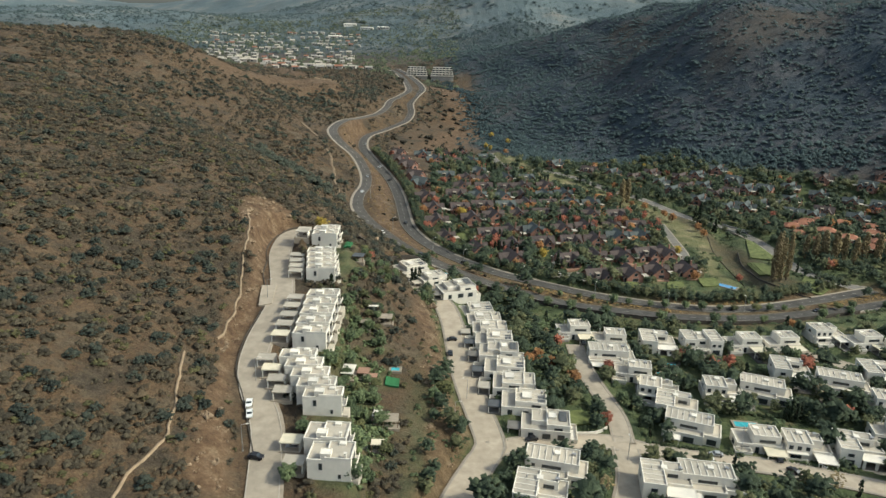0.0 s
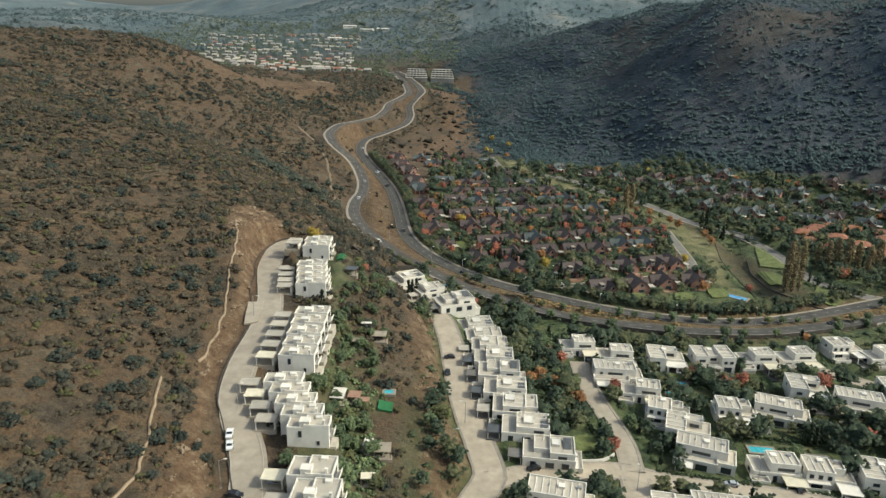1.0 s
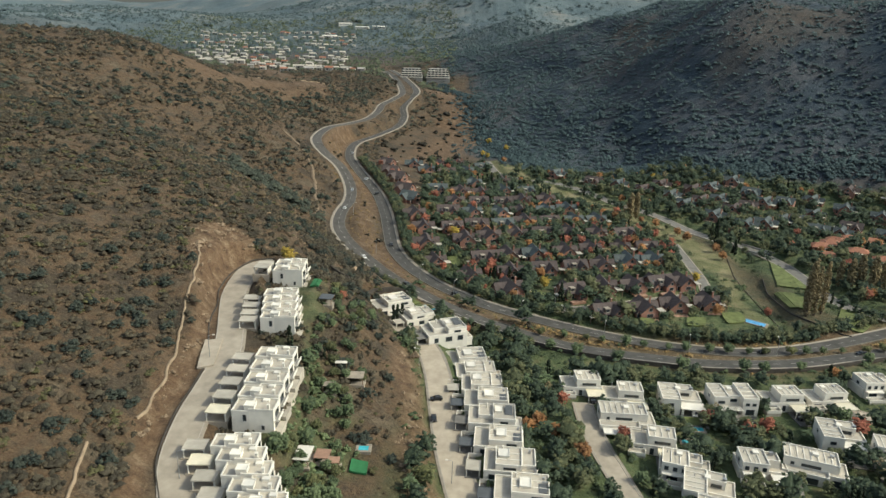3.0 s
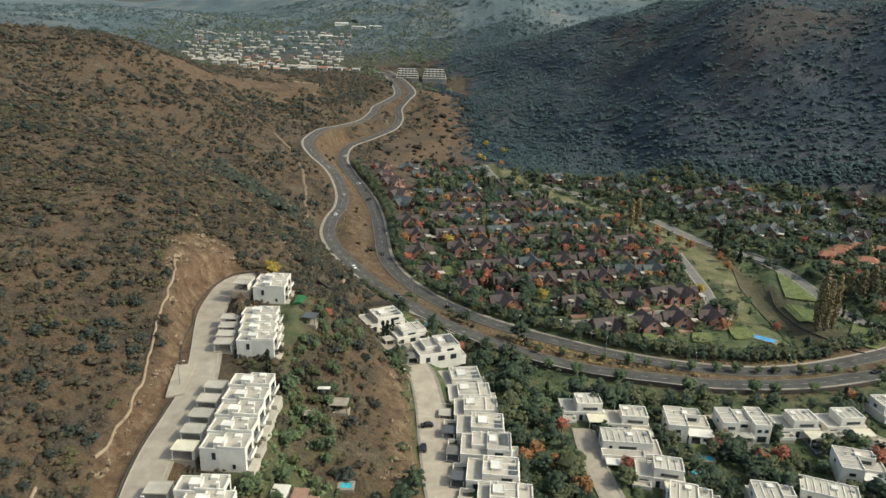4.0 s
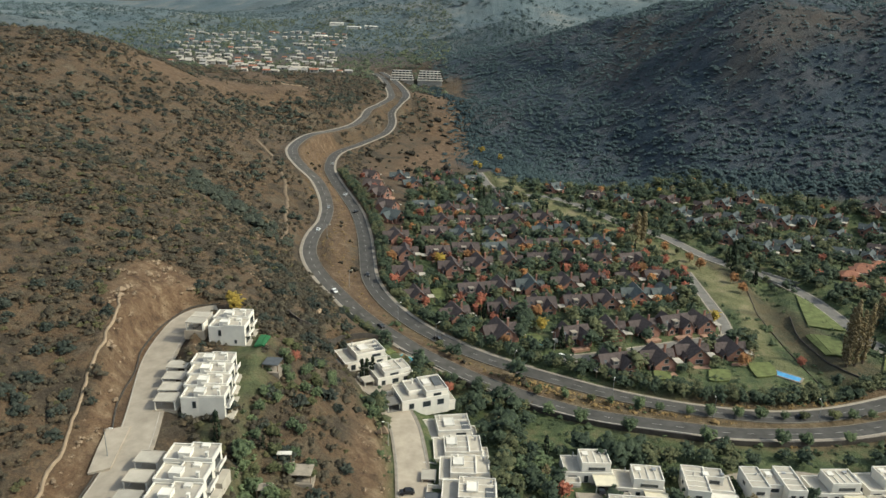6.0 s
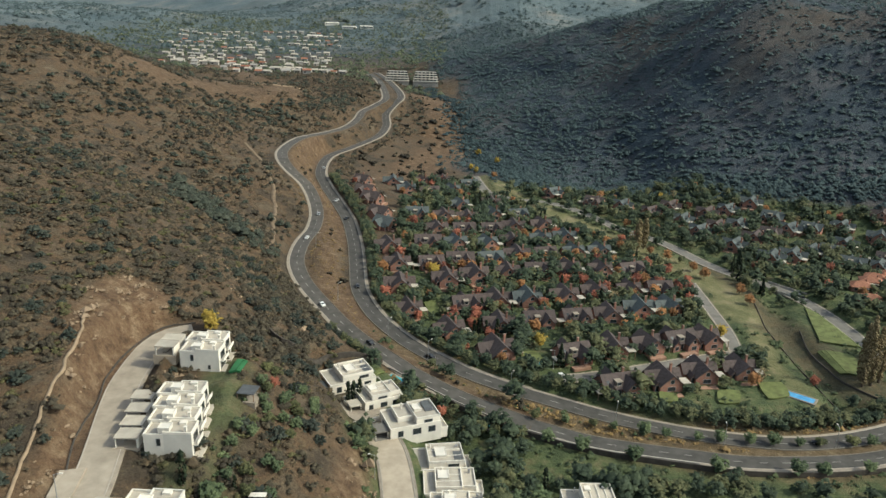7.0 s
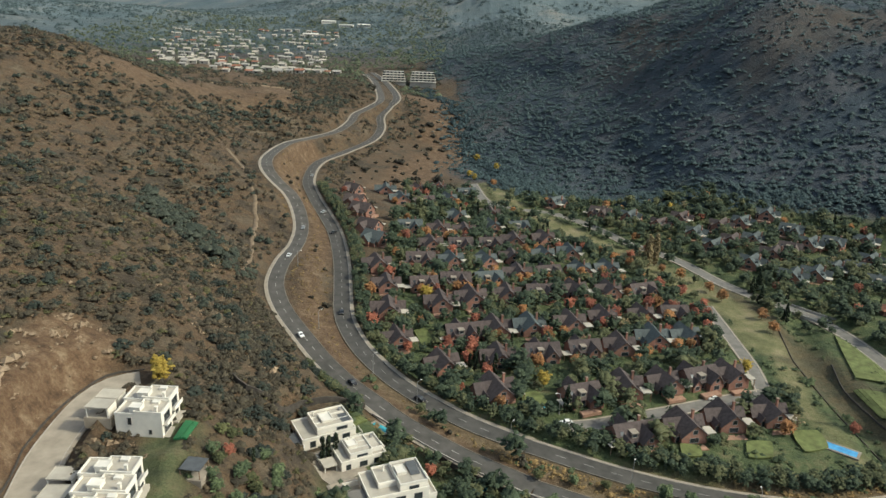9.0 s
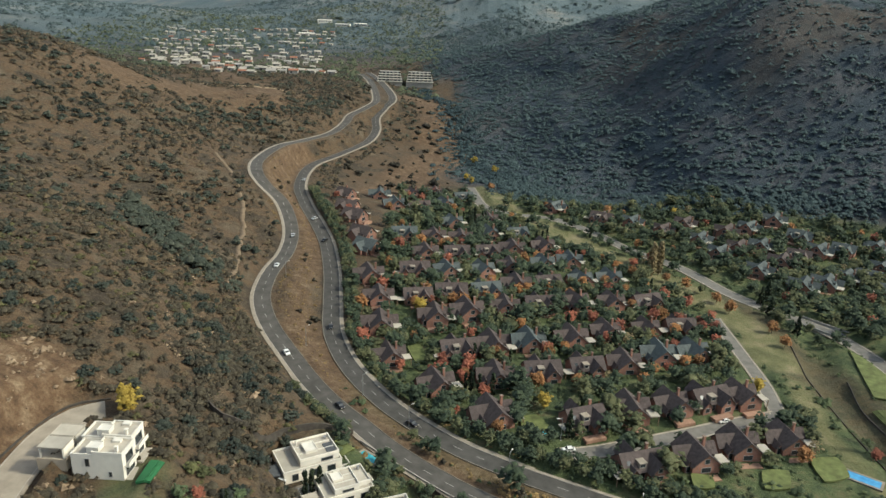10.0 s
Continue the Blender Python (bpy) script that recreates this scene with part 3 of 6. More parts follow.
PATHS = ([(-76, 122), (-76, 146), (-74, 157), (-75, 168), (-78, 180), (-83, 200)], [(-78, 216), (-78, 231), (-80, 249), (-85, 270), (-88, 290), (-92, 308), (-98, 322)], [(-80, 470), (-82, 490), (-92, 534), (-102, 576), (-120, 619), (-142, 653)], [(-215, 850), (-190, 870), (-172, 880), (-150, 900)], [(-345, 1095), (-310, 1112), (-280, 1118), (-255, 1135)])


def wild_west(x, y, u):
    z, edge = surface(x, y)
    thick = 0.50 + 1.45 * fbm(x / 34, y / 34, 4, 51) - 0.22 * smooth(-42, -30, x) * smooth(330, 300, y)
    return (hillness(x, y) > 0.5) & (edge > 2.5) & (cut_slope(x, y) < 0.5) & (looked_up("lush", x, y) < 0.35) & (u < thick) & (scrubness(x, y) < 0.5) & (np.minimum(*[near_line(np.array([(*q, 0) for q in p], float), x, y)[0] for p in PATHS[:2]]) > 1.6)


rng = np.random.default_rng(7)
x, y = scatter(rng, 17000, -330, -5, 30, 480, wild_west)
shrubs("hillside_shrubs", "grey-green thorny shrubs scattered over the dry slope", x, y, np.minimum(rng.gamma(2.4, 0.46, len(x)) + 0.5, 2.7), 12, MAT_SHRUB, rng, 0.75, 0.5, True)
x, y = scatter(rng, 5000, -330, -5, 30, 480, wild_west)
shrubs("olive_shrubs", "yellowish olive shrubs scattered over the dry slope", x, y, np.minimum(rng.gamma(2.2, 0.36, len(x)) + 0.4, 2.0), 14, MAT_SHRUB_OLIVE, rng, 0.75, 0.5, True)
x, y = scatter(rng, 2000, -330, -5, 30, 480, wild_west)
shrubs("hillside_trees", "dark blue-green low trees scattered over the dry slope", x, y, rng.uniform(1.6, 3.3, len(x)), 46, MAT_DARK_TREE, rng, 0.95, 0.5, True)
x, y = scatter(rng, 20000, -330, -5, 30, 480, wild_west)
shrubs("brown_shrubs", "leafless brown brush on the dry slope", x, y, rng.gamma(2.5, 0.27, len(x)) + 0.3, 6, MAT_SHRUB_BROWN, rng, 0.7, 0.55, True)
# thickets: x, y, spread, number of trees
xs, ys, rs = [], [], []
for cx, cy, spread, number in ((-123, 240, 3.5, 5), (-120, 219, 2.5, 3), (-104, 163, 2.5, 3), (-102, 147, 2.5, 3), (-97, 197, 2, 2), (-88, 189, 2, 2), (-67, 177, 2, 2), (-226, 650, 15, 24), (-212, 630, 10, 12),
                               (-265, 535, 10, 12), (-326, 640, 9, 10), (-277, 704, 8, 10), (-319, 524, 9, 9), (-290, 690, 6, 6), (-180, 470, 8, 8), (-210, 420, 6, 6),
                               (-46, 378, 4, 8), (-60, 378, 4, 6), (-33, 397, 3, 5), (-52, 396, 4, 7), (-66, 412, 4, 6), (-40, 388, 3, 5), (-78, 440, 4, 5), (-24, 386, 2, 3), (-36, 340, 3, 4), (-30, 318, 3, 4), (-26, 300, 3, 4)):
    xs += list(cx + rng.normal(0, spread, number))
    ys += list(cy + rng.normal(0, spread * 0.7, number))
    rs += list(rng.uniform(1.8, 3.6, number))
shrubs("hill_thickets", "dark thickets of low evergreen trees on the dry slope", np.array(xs), np.array(ys), np.array(rs), 60, MAT_DARK_TREE, rng, 0.95, 0.5, True)
x, y = scatter(rng, 26000, -620, 0, 480, 1250, wild_west)
shrubs("far_hillside_shrubs", "grey-green shrubs on the farther dry slopes", x, y, np.minimum(rng.gamma(2.2, 0.6, len(x)) + 0.6, 3), 6, MAT_SHRUB, rng, 0.75, 0.5, True)
x, y = scatter(rng, 3000, -620, 0, 480, 1250, wild_west)
shrubs("far_hillside_trees", "dark blue-green low trees on the farther dry slopes", x, y, rng.uniform(1.8, 4.2, len(x)), 18, MAT_DARK_TREE, rng, 0.9, 0.5, True)
x, y = scatter(rng, 15000, -480, -20, 440, 1050, wild_west)
shrubs("far_brown_shrubs", "leafless brown brush on the farther slopes", x, y, rng.gamma(2.2, 0.45, len(x)) + 0.5, 5, MAT_SHRUB_BROWN, rng, 0.7, 0.5, True)
belt = np.array([(-185, 735, 0), (-168, 755, 0), (-142, 805, 0), (-122, 860, 0), (-100, 930, 0)], float)
x, y = scatter(rng, 1500, -220, -80, 700, 960, lambda x, y, u: (near_line(belt, x, y)[0] < 3 + 14 * u) & (surface(x, y)[1] > 3))
shrubs("slope_belt_trees", "dark belt of trees on the slope above the bends", x, y, rng.gamma(3.0, 0.5, len(x)) + 0.8, 10, MAT_DARK_TREE, rng, 0.95, 0.5, True)
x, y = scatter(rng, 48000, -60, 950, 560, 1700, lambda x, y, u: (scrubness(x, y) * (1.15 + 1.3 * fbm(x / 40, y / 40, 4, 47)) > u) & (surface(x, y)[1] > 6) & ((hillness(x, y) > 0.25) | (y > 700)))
shrubs("east_hill_woods", "dark evergreen scrub covering the steep hill", x, y, np.minimum(rng.gamma(2.2, 0.5, len(x)) + 1.0, 3.6), 3, MAT_HAZY_WOODS, rng, 0.5, 0.6, True)
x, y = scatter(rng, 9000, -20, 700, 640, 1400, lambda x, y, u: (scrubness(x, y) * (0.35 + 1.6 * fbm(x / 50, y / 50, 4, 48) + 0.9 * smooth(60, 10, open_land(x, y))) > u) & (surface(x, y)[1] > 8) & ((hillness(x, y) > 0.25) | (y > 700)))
shrubs("east_hill_trees", "dark evergreen trees standing in the hillside scrub", x, y, rng.uniform(1.8, 3.8, len(x)), 8, MAT_HAZY_WOODS, rng, 0.55, 0.5, True)
x, y = scatter(rng, 2600, -165, -75, 450, 590, lambda x, y, u: (near_line(np.array([(-84, 474, 0), (-101, 484, 0), (-124, 503, 0), (-140, 525, 0)], float), x, y)[0] < 4 + 11 * u) & (near_line(np.array([(-80, 470, 0), (-82, 490, 0), (-92, 534, 0), (-102, 576, 0)], float), x, y)[0] > 3) & (surface(x, y)[1] > 3))
shrubs("gully_woods", "dense dark trees filling the gully beside the avenue", x, y, rng.gamma(3.0, 0.5, len(x)) + 0.8, 14, MAT_DARK_TREE, rng, 1.0, low=True)
x, y = scatter(rng, 1100, -66, -25, 330, 470, lambda x, y, u: (surface(x, y)[1] > 3) & (near_line(np.array([(-45, 340, 0), (-52, 370, 0), (-58, 410, 0), (-72, 450, 0)], float), x, y)[0] < 4 + 12 * u))
shrubs("bank_shrubs", "dark shrubs on the bank above the avenue", x, y, rng.gamma(2.5, 0.4, len(x)) + 0.5, 14, MAT_SHRUB, rng, 0.7, 0.65, True)
x, y = scatter(rng, 120, -95, -30, 355, 450, lambda x, y, u: (surface(x, y)[1] > 3) & (near_line(np.array([(-84, 425, 0), (-80, 410, 0), (-67, 392, 0), (-55, 382, 0), (-45, 371, 0)], float), x, y)[0] < 2 + 6 * u))
shrubs("bank_trees", "dark green trees on the bank above the avenue", x, y, rng.uniform(1.6, 3.0, len(x)), 40, MAT_DARK_TREE, rng, 0.9, 0.5, True)
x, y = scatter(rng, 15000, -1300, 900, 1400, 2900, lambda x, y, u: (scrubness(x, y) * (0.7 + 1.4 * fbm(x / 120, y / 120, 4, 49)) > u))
shrubs("far_scrub", "scrub on the distant mountain slopes, toned pale blue for haze", x, y, rng.gamma(2.4, 1.1, len(x)) + 1.5, 4, MAT_HAZY_SCRUB, rng, 0.45, 0.7, True)
foot = np.array([(70, 745, 0), (110, 715, 0), (170, 690, 0), (240, 668, 0), (320, 640, 0), (400, 622, 0), (500, 605, 0)], float)
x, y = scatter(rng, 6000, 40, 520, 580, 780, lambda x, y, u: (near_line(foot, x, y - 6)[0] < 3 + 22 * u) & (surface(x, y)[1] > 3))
shrubs("foothill_trees", "dark evergreen trees along the foot of the hill", x, y, rng.uniform(1.8, 3.8, len(x)), 9, MAT_HAZY_WOODS, rng, 1.0, 0.5, True)
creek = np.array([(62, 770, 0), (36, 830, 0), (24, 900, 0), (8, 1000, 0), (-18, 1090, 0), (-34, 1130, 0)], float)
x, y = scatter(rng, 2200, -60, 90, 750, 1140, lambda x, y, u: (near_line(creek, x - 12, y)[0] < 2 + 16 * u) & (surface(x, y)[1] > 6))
shrubs("creek_trees", "dark evergreen trees lining the creek below the hill", x, y, rng.uniform(1.8, 4.2, len(x)), 12, MAT_HAZY_WOODS, rng, 1.0, 0.5, True)
x, y = scatter(rng, 170, -95, 45, 690, 1040, lambda x, y, u: (surface(x, y)[1] > 2) & (scrubness(x, y) < 0.5))
shrubs("spur_shrubs", "dark shrubs on the dry spur beside the bends", x, y, rng.gamma(2.0, 0.8, len(x)) + 0.8, 8, MAT_SHRUB, rng, 0.8)
median = lambda x, y, u: (np.maximum(near_line(LINES["avenue_west"], x, y)[0], near_line(LINES["avenue_east"], x, y)[0]) < 26) & (surface(x, y)[1] > 0.4)
x, y = scatter(rng, 9000, -120, 45, 340, 720, median)
shrubs("median_grass", "dry golden grass clumps on the avenue verges", x, y, rng.gamma(2.5, 0.14, len(x)) + 0.2, 5, MAT_DRY_GRASS, rng, 0.6, low=True)
x, y = scatter(rng, 260, -120, 45, 340, 720, median)
shrubs("median_shrubs", "small dark shrubs on the avenue verges", x, y, rng.gamma(3, 0.3, len(x)) + 0.5, 9, MAT_SHRUB, rng, 0.9)
verge = lambda x, y, u: (np.maximum(near_line(LINES["ring_road_inner"], x, y)[0], near_line(LINES["ring_road_outer"], x, y)[0]) < 19) & (surface(x, y)[1] > 0.3)
x, y = scatter(rng, 9000, 25, 240, 310, 385, verge)
shrubs("verge_grass", "dry golden grass clumps between the carriageways", x, y, rng.gamma(2.5, 0.16, len(x)) + 0.2, 5, MAT_DRY_GRASS, rng, 0.6, low=True)
x, y = scatter(rng, 2600, -110, 5, 145, 355, lambda x, y, u: (cut_slope(x, y) > 0.35 + 0.4 * u) & (surface(x, y)[1] > 1.2))
shrubs("cut_rocks", "broken tan rocks on the cut slopes", x, y, rng.gamma(1.8, 0.26, len(x)) + 0.15, 4, MAT_ROCK, rng, 0.15, 0.9, facets=True)
x, y = scatter(rng, 900, -110, -30, 300, 470, lambda x, y, u: (hillness(x, y) > 0.5) & (surface(x, y)[1] > 3) & (fbm(x / 16, y / 16, 3, 81) > 0.08))
shrubs("outcrop_rocks", "weathered rock outcrops among the shrubs", x, y, rng.gamma(1.6, 0.28, len(x)) + 0.2, 4, MAT_ROCK, rng, 0.2, 0.8, facets=True)
x, y = scatter(rng, 9000, -260, -5, 110, 420, lambda x, y, u: (hillness(x, y) > 0.5) & (surface(x, y)[1] > 1.5) & (cut_slope(x, y) < 0.6) & (looked_up("lush", x, y) < 0.5))
shrubs("grass_tufts", "low dry grass tufts on the slope", x, y, rng.gamma(2.0, 0.12, len(x)) + 0.15, 2, MAT_SHRUB_BROWN, rng, 0.4, 0.45, True)

# ---- more materials ----
MAT_WHITE = plain("white_render", (0.70, 0.66, 0.585), 0.85, 0.07, 0.35)
MAT_DECK = plain("cream_roof_coating", (0.43, 0.39, 0.325), 0.85, 0.10, 0.3)
MAT_CREAM = plain("cream_canopy", (0.66, 0.60, 0.46), 0.8, 0.08, 0.4)
MAT_GREY_PANEL = plain("dark_grey_roof_panel", (0.09, 0.095, 0.10), 0.6, 0.15, 0.6)
MAT_GLASS, _t, _b = material("dark_window_glass", 0.12)
_b.inputs["Base Color"].default_value = (0.025, 0.032, 0.036, 1)
_b.inputs["Specular IOR Level"].default_value = 0.6
MAT_FRAME = plain("grey_window_frame", (0.30, 0.29, 0.28), 0.5, 0.05)
MAT_ROOF_BROWN = plain("brown_roof_shingles", (0.085, 0.066, 0.062), 0.85, 0.25, 0.9, grain=0.05)
MAT_ROOF_SLATE = plain("green_grey_slates", (0.088, 0.102, 0.102), 0.92, 0.2, 0.9, grain=0.05)
MAT_ROOF_CLAY = plain("terracotta_tiles", (0.30, 0.135, 0.085), 0.85, 0.2, 0.9, grain=0.05)
MAT_CLAY_DECK = plain("reddish_deck_boards", (0.33, 0.20, 0.14), 0.85, 0.12, 0.8)
MAT_TIMBER = plain("weathered_timber", (0.22, 0.15, 0.10), 0.85, 0.2, 1.5)
MAT_BARK = plain("grey_brown_bark", (0.13, 0.10, 0.075), 0.95, 0.25, 2.0)
MAT_CONCRETE = plain("grey_concrete_wall", (0.34, 0.32, 0.29), 0.92, 0.15, 0.5)
MAT_STEEL = plain("galvanised_steel", (0.38, 0.38, 0.38), 0.45, 0.08, 1.0, metal=0.6)
MAT_TYRE = plain("black_tyre", (0.02, 0.02, 0.02), 0.9, 0.05)
MAT_LAWN = plain("mown_lawn", (0.125, 0.145, 0.052), 0.95, 0.28, 0.35, grain=0.05)
MAT_TURF = plain("green_sports_turf", (0.03, 0.13, 0.05), 0.9, 0.1, 0.5)
MAT_TRACK = plain("dusty_track", (0.27, 0.205, 0.138), 0.95, 0.15, 0.4)
MAT_EARTH = plain("dull_earth_track", (0.185, 0.138, 0.092), 0.95, 0.2, 0.5)
MAT_DARK_WALL = plain("dark_stone_wall", (0.075, 0.065, 0.055), 0.95, 0.2, 0.6)


def brick_material():
    m, t, b = material("red_brick", 0.9)
    g = t.nodes.new("ShaderNodeTexCoord")
    br = node(t, "ShaderNodeTexBrick", Scale=1.0, Mortar_Size=0.012, Brick_Width=0.29, Row_Height=0.10)
    axes, along, flat = t.nodes.new("ShaderNodeSeparateXYZ"), t.nodes.new("ShaderNodeMath"), t.nodes.new("ShaderNodeCombineXYZ")
    t.links.new(g.outputs["Object"], axes.inputs[0])
    t.links.new(axes.outputs[0], along.inputs[0])
    t.links.new(axes.outputs[1], along.inputs[1])
    t.links.new(along.outputs[0], flat.inputs[0])
    t.links.new(axes.outputs[2], flat.inputs[1])
    t.links.new(flat.outputs[0], br.inputs["Vector"])
    br.inputs["Color1"].default_value, br.inputs["Color2"].default_value, br.inputs["Mortar"].default_value = (0.27, 0.122, 0.090, 1), (0.35, 0.175, 0.130, 1), (0.22, 0.17, 0.14, 1)
    info = t.nodes.new("ShaderNodeObjectInfo")
    c = mix(t, 1.0, br.outputs["Color"], ramp(t, info.outputs["Random"], [(0, (0.72, 0.7, 0.68)), (1, (1.15, 1.1, 1.05))]), "MULTIPLY")
    c = mix(t, 0.5, c, ramp(t, noise_of(t, 0.5, 5), [(0.3, (0.6, 0.6, 0.6)), (0.7, (1.15, 1.15, 1.15))]), "MULTIPLY")
    t.links.new(c, b.inputs["Base Color"])
    return m


def water_material():
    m, t, b = material("pool_water", 0.06)
    c = ramp(t, noise_of(t, 0.9, 3), [(0.35, (0.05, 0.30, 0.36)), (0.65, (0.10, 0.46, 0.52))])
    t.links.new(c, b.inputs["Base Color"])
    bump(t, b, noise_of(t, 1.5, 3), 0.2, 0.1)
    return m


MAT_BRICK, MAT_WATER = brick_material(), water_material()
MAT_POOL_BLUE, _t, _b = material("blue_pool_cover", 0.3)
_t.links.new(ramp(_t, noise_of(_t, 0.5, 3), [(0.3, (0.04, 0.20, 0.42)), (0.7, (0.10, 0.36, 0.62))]), _b.inputs["Base Color"])
LEAF_GREEN = foliage("garden_green_leaves", (0.058, 0.082, 0.050), (0.130, 0.165, 0.088))
LEAF_GROVE = foliage("grove_green_leaves", (0.038, 0.054, 0.038), (0.090, 0.114, 0.070))
LEAF_GROVE_OLIVE = foliage("grove_olive_leaves", (0.066, 0.076, 0.042), (0.150, 0.152, 0.080))
LEAF_OLIVE = foliage("olive_green_leaves", (0.058, 0.066, 0.034), (0.130, 0.135, 0.066))
LEAF_DARK = foliage("dark_cypress_leaves", (0.010, 0.018, 0.012), (0.036, 0.048, 0.028))
LEAF_RED = foliage("red_autumn_leaves", (0.20, 0.070, 0.050), (0.36, 0.140, 0.100))
LEAF_ORANGE = foliage("orange_autumn_leaves", (0.20, 0.095, 0.045), (0.38, 0.20, 0.095))
LEAF_YELLOW = foliage("yellow_autumn_leaves", (0.22, 0.15, 0.03), (0.48, 0.36, 0.085))
LEAF_TAN = foliage("bare_tan_twigs", (0.15, 0.12, 0.075), (0.30, 0.24, 0.145), 0.35)
LEAF_HEDGE = foliage("clipped_hedge_leaves", (0.042, 0.060, 0.036), (0.100, 0.124, 0.064))

# ---- shapes ----
BOX_FACES = [(0, 3, 2, 1), (4, 5, 6, 7), (0, 1, 5, 4), (1, 2, 6, 5), (2, 3, 7, 6), (3, 0, 4, 7)]


class Shape:
    """Collects faces for one mesh."""

    def __init__(self):
        self.verts, self.faces = [], []

    def add(self, verts, faces):
        k = len(self.verts)
        self.verts += verts
        self.faces += [tuple(k + i for i in f) for f in faces]
        return self

    def box(self, x0, x1, y0, y1, z0, z1):
        return self.add([(x0, y0, z0), (x1, y0, z0), (x1, y1, z0), (x0, y1, z0), (x0, y0, z1), (x1, y0, z1), (x1, y1, z1), (x0, y1, z1)], BOX_FACES)

    def rim(self, x0, x1, y0, y1, z0, z1, w):
        """A parapet: four walls round a roof."""
        self.box(x0, x1, y0, y0 + w, z0, z1).box(x0, x1, y1 - w, y1, z0, z1)
        return self.box(x0, x0 + w, y0 + w, y1 - w, z0, z1).box(x1 - w, x1, y0 + w, y1 - w, z0, z1)

    def tube(self, a, b, r0, r1, n=6):
        a, b = Vector(a), Vector(b)
        q = (b - a).to_track_quat("Z", "Y")
        ring = [q @ Vector((math.cos(2 * math.pi * i / n), math.sin(2 * math.pi * i / n), 0)) for i in range(n)]
        verts = [tuple(a + v * r0) for v in ring] + [tuple(b + v * r1) for v in ring]
        faces = [(i, (i + 1) % n, n + (i + 1) % n, n + i) for i in range(n)] + [tuple(range(n))[::-1], tuple(range(n, 2 * n))]
        return self.add(verts, faces)

    def slab(self, corners, thick):
        """A flat plate of any outline, given counter-clockwise seen from outside."""
        p = [Vector(c) for c in corners]
        n = (p[1] - p[0]).cross(p[2] - p[1]).normalized() * thick
        k = len(p)
        verts = [tuple(v) for v in p] + [tuple(v - n) for v in p]
        faces = [tuple(range(k)), tuple(range(2 * k - 1, k - 1, -1))] + [(i, k + i, k + (i + 1) % k, (i + 1) % k) for i in range(k)]
        return self.add(verts, faces)


def part(name, shape, mat, parent, label=""):
    return mesh_object(name, shape.verts, shape.faces, mat, parent, label)


def joined_trees(name, label, leaf, places, rng, spread=2.4, tall=4.4, base=1.0, lumps=46):
    """Many trees as one mesh of leaf clumps."""
    centres, sizes = [], []
    for x, y, size in places:
        p = crown_points(rng, lumps, spread, tall, base, "round") * size
        inside = crown_core(rng, spread * size, tall * size, base * size)
        centres.append(np.concatenate([p, inside[0]]) + np.array([x, y, ground_at(x, y)]))
        sizes.append(np.concatenate([0.27 * spread * size * rng.uniform(0.6, 1.3, (lumps, 1)) * np.array([1, 1, 0.85]), inside[1]]))
    ob = new(name, lumps_mesh(name, np.concatenate(centres), np.concatenate(sizes), rng, 0.45, low=True))
    ob.data.materials.append(leaf)
    return tagged(ob, label, "trees", kind="stuff")


def thing(name, label, category, group=""):
    return tagged(new(name), label, category, group)


def put(proto, x, y, z=None, turn=0.0, size=1.0, label=""):
    """Stands a copy of a prototype on the ground."""
    z = ground_at(x, y) if z is None else z
    m = pose(x, y, z, 0, 0, turn)
    ob = copy_thing(proto, m)
    if size != 1.0:
        ob.scale = [s * size for s in proto.scale]
    if label:
        ob["label"] = label
    return ob


PROTOTYPES = []


def prototype(ob):
    PROTOTYPES.append(ob)
    return ob


def window(parent, side, at, level, along, w, h):
    """A dark pane in a frame, set in the wall. side: the axis and sign of the wall; at: where the wall stands."""
    s = 1 if side[0] == "+" else -1

    def block(a0, a1, z0, z1, d0, d1):
        lo, hi = sorted((at + s * d0, at + s * d1))
        return (lo, hi, a0, a1, z0, z1) if side[1] == "x" else (a0, a1, lo, hi, z0, z1)

    pane = part("window", Shape().box(*block(along - w / 2, along + w / 2, level, level + h, -0.1, 0.03)), MAT_GLASS, parent)
    f = Shape()
    for a0, a1, z0, z1 in ((-w / 2 - 0.1, -w / 2, -0.1, h + 0.1), (w / 2, w / 2 + 0.1, -0.1, h + 0.1), (-w / 2, w / 2, -0.1, 0), (-w / 2, w / 2, h, h + 0.1)):
        f.box(*block(along + a0, along + a1, level + z0, level + z1, -0.05, 0.09))
    part("window_frame", f, MAT_FRAME, pane)
    return pane


def white_volume(house, x0, x1, y0, y1, z0, z1, rim=0.55, seam=True):
    part("wall", Shape().box(x0, x1, y0, y1, z0, z1), MAT_WHITE, house)
    part("parapet", Shape().rim(x0 - 0.06, x1 + 0.06, y0 - 0.06, y1 + 0.06, z1 - 0.1, z1 + rim, 0.28), MAT_WHITE, house)
    deck = Shape().box(x0 + 0.2, x1 - 0.2, y0 + 0.2, y1 - 0.2, z1, z1 + 0.06)
    if seam:
        n = max(1, int((x1 - x0) / 3))
        for i in range(1, n):
            x = x0 + (x1 - x0) * i / n
            deck.box(x - 0.06, x + 0.06, y0 + 0.22, y1 - 0.22, z1 + 0.06, z1 + 0.14)
    part("roof_deck", deck, MAT_DECK, house, "cream sealed flat roof")


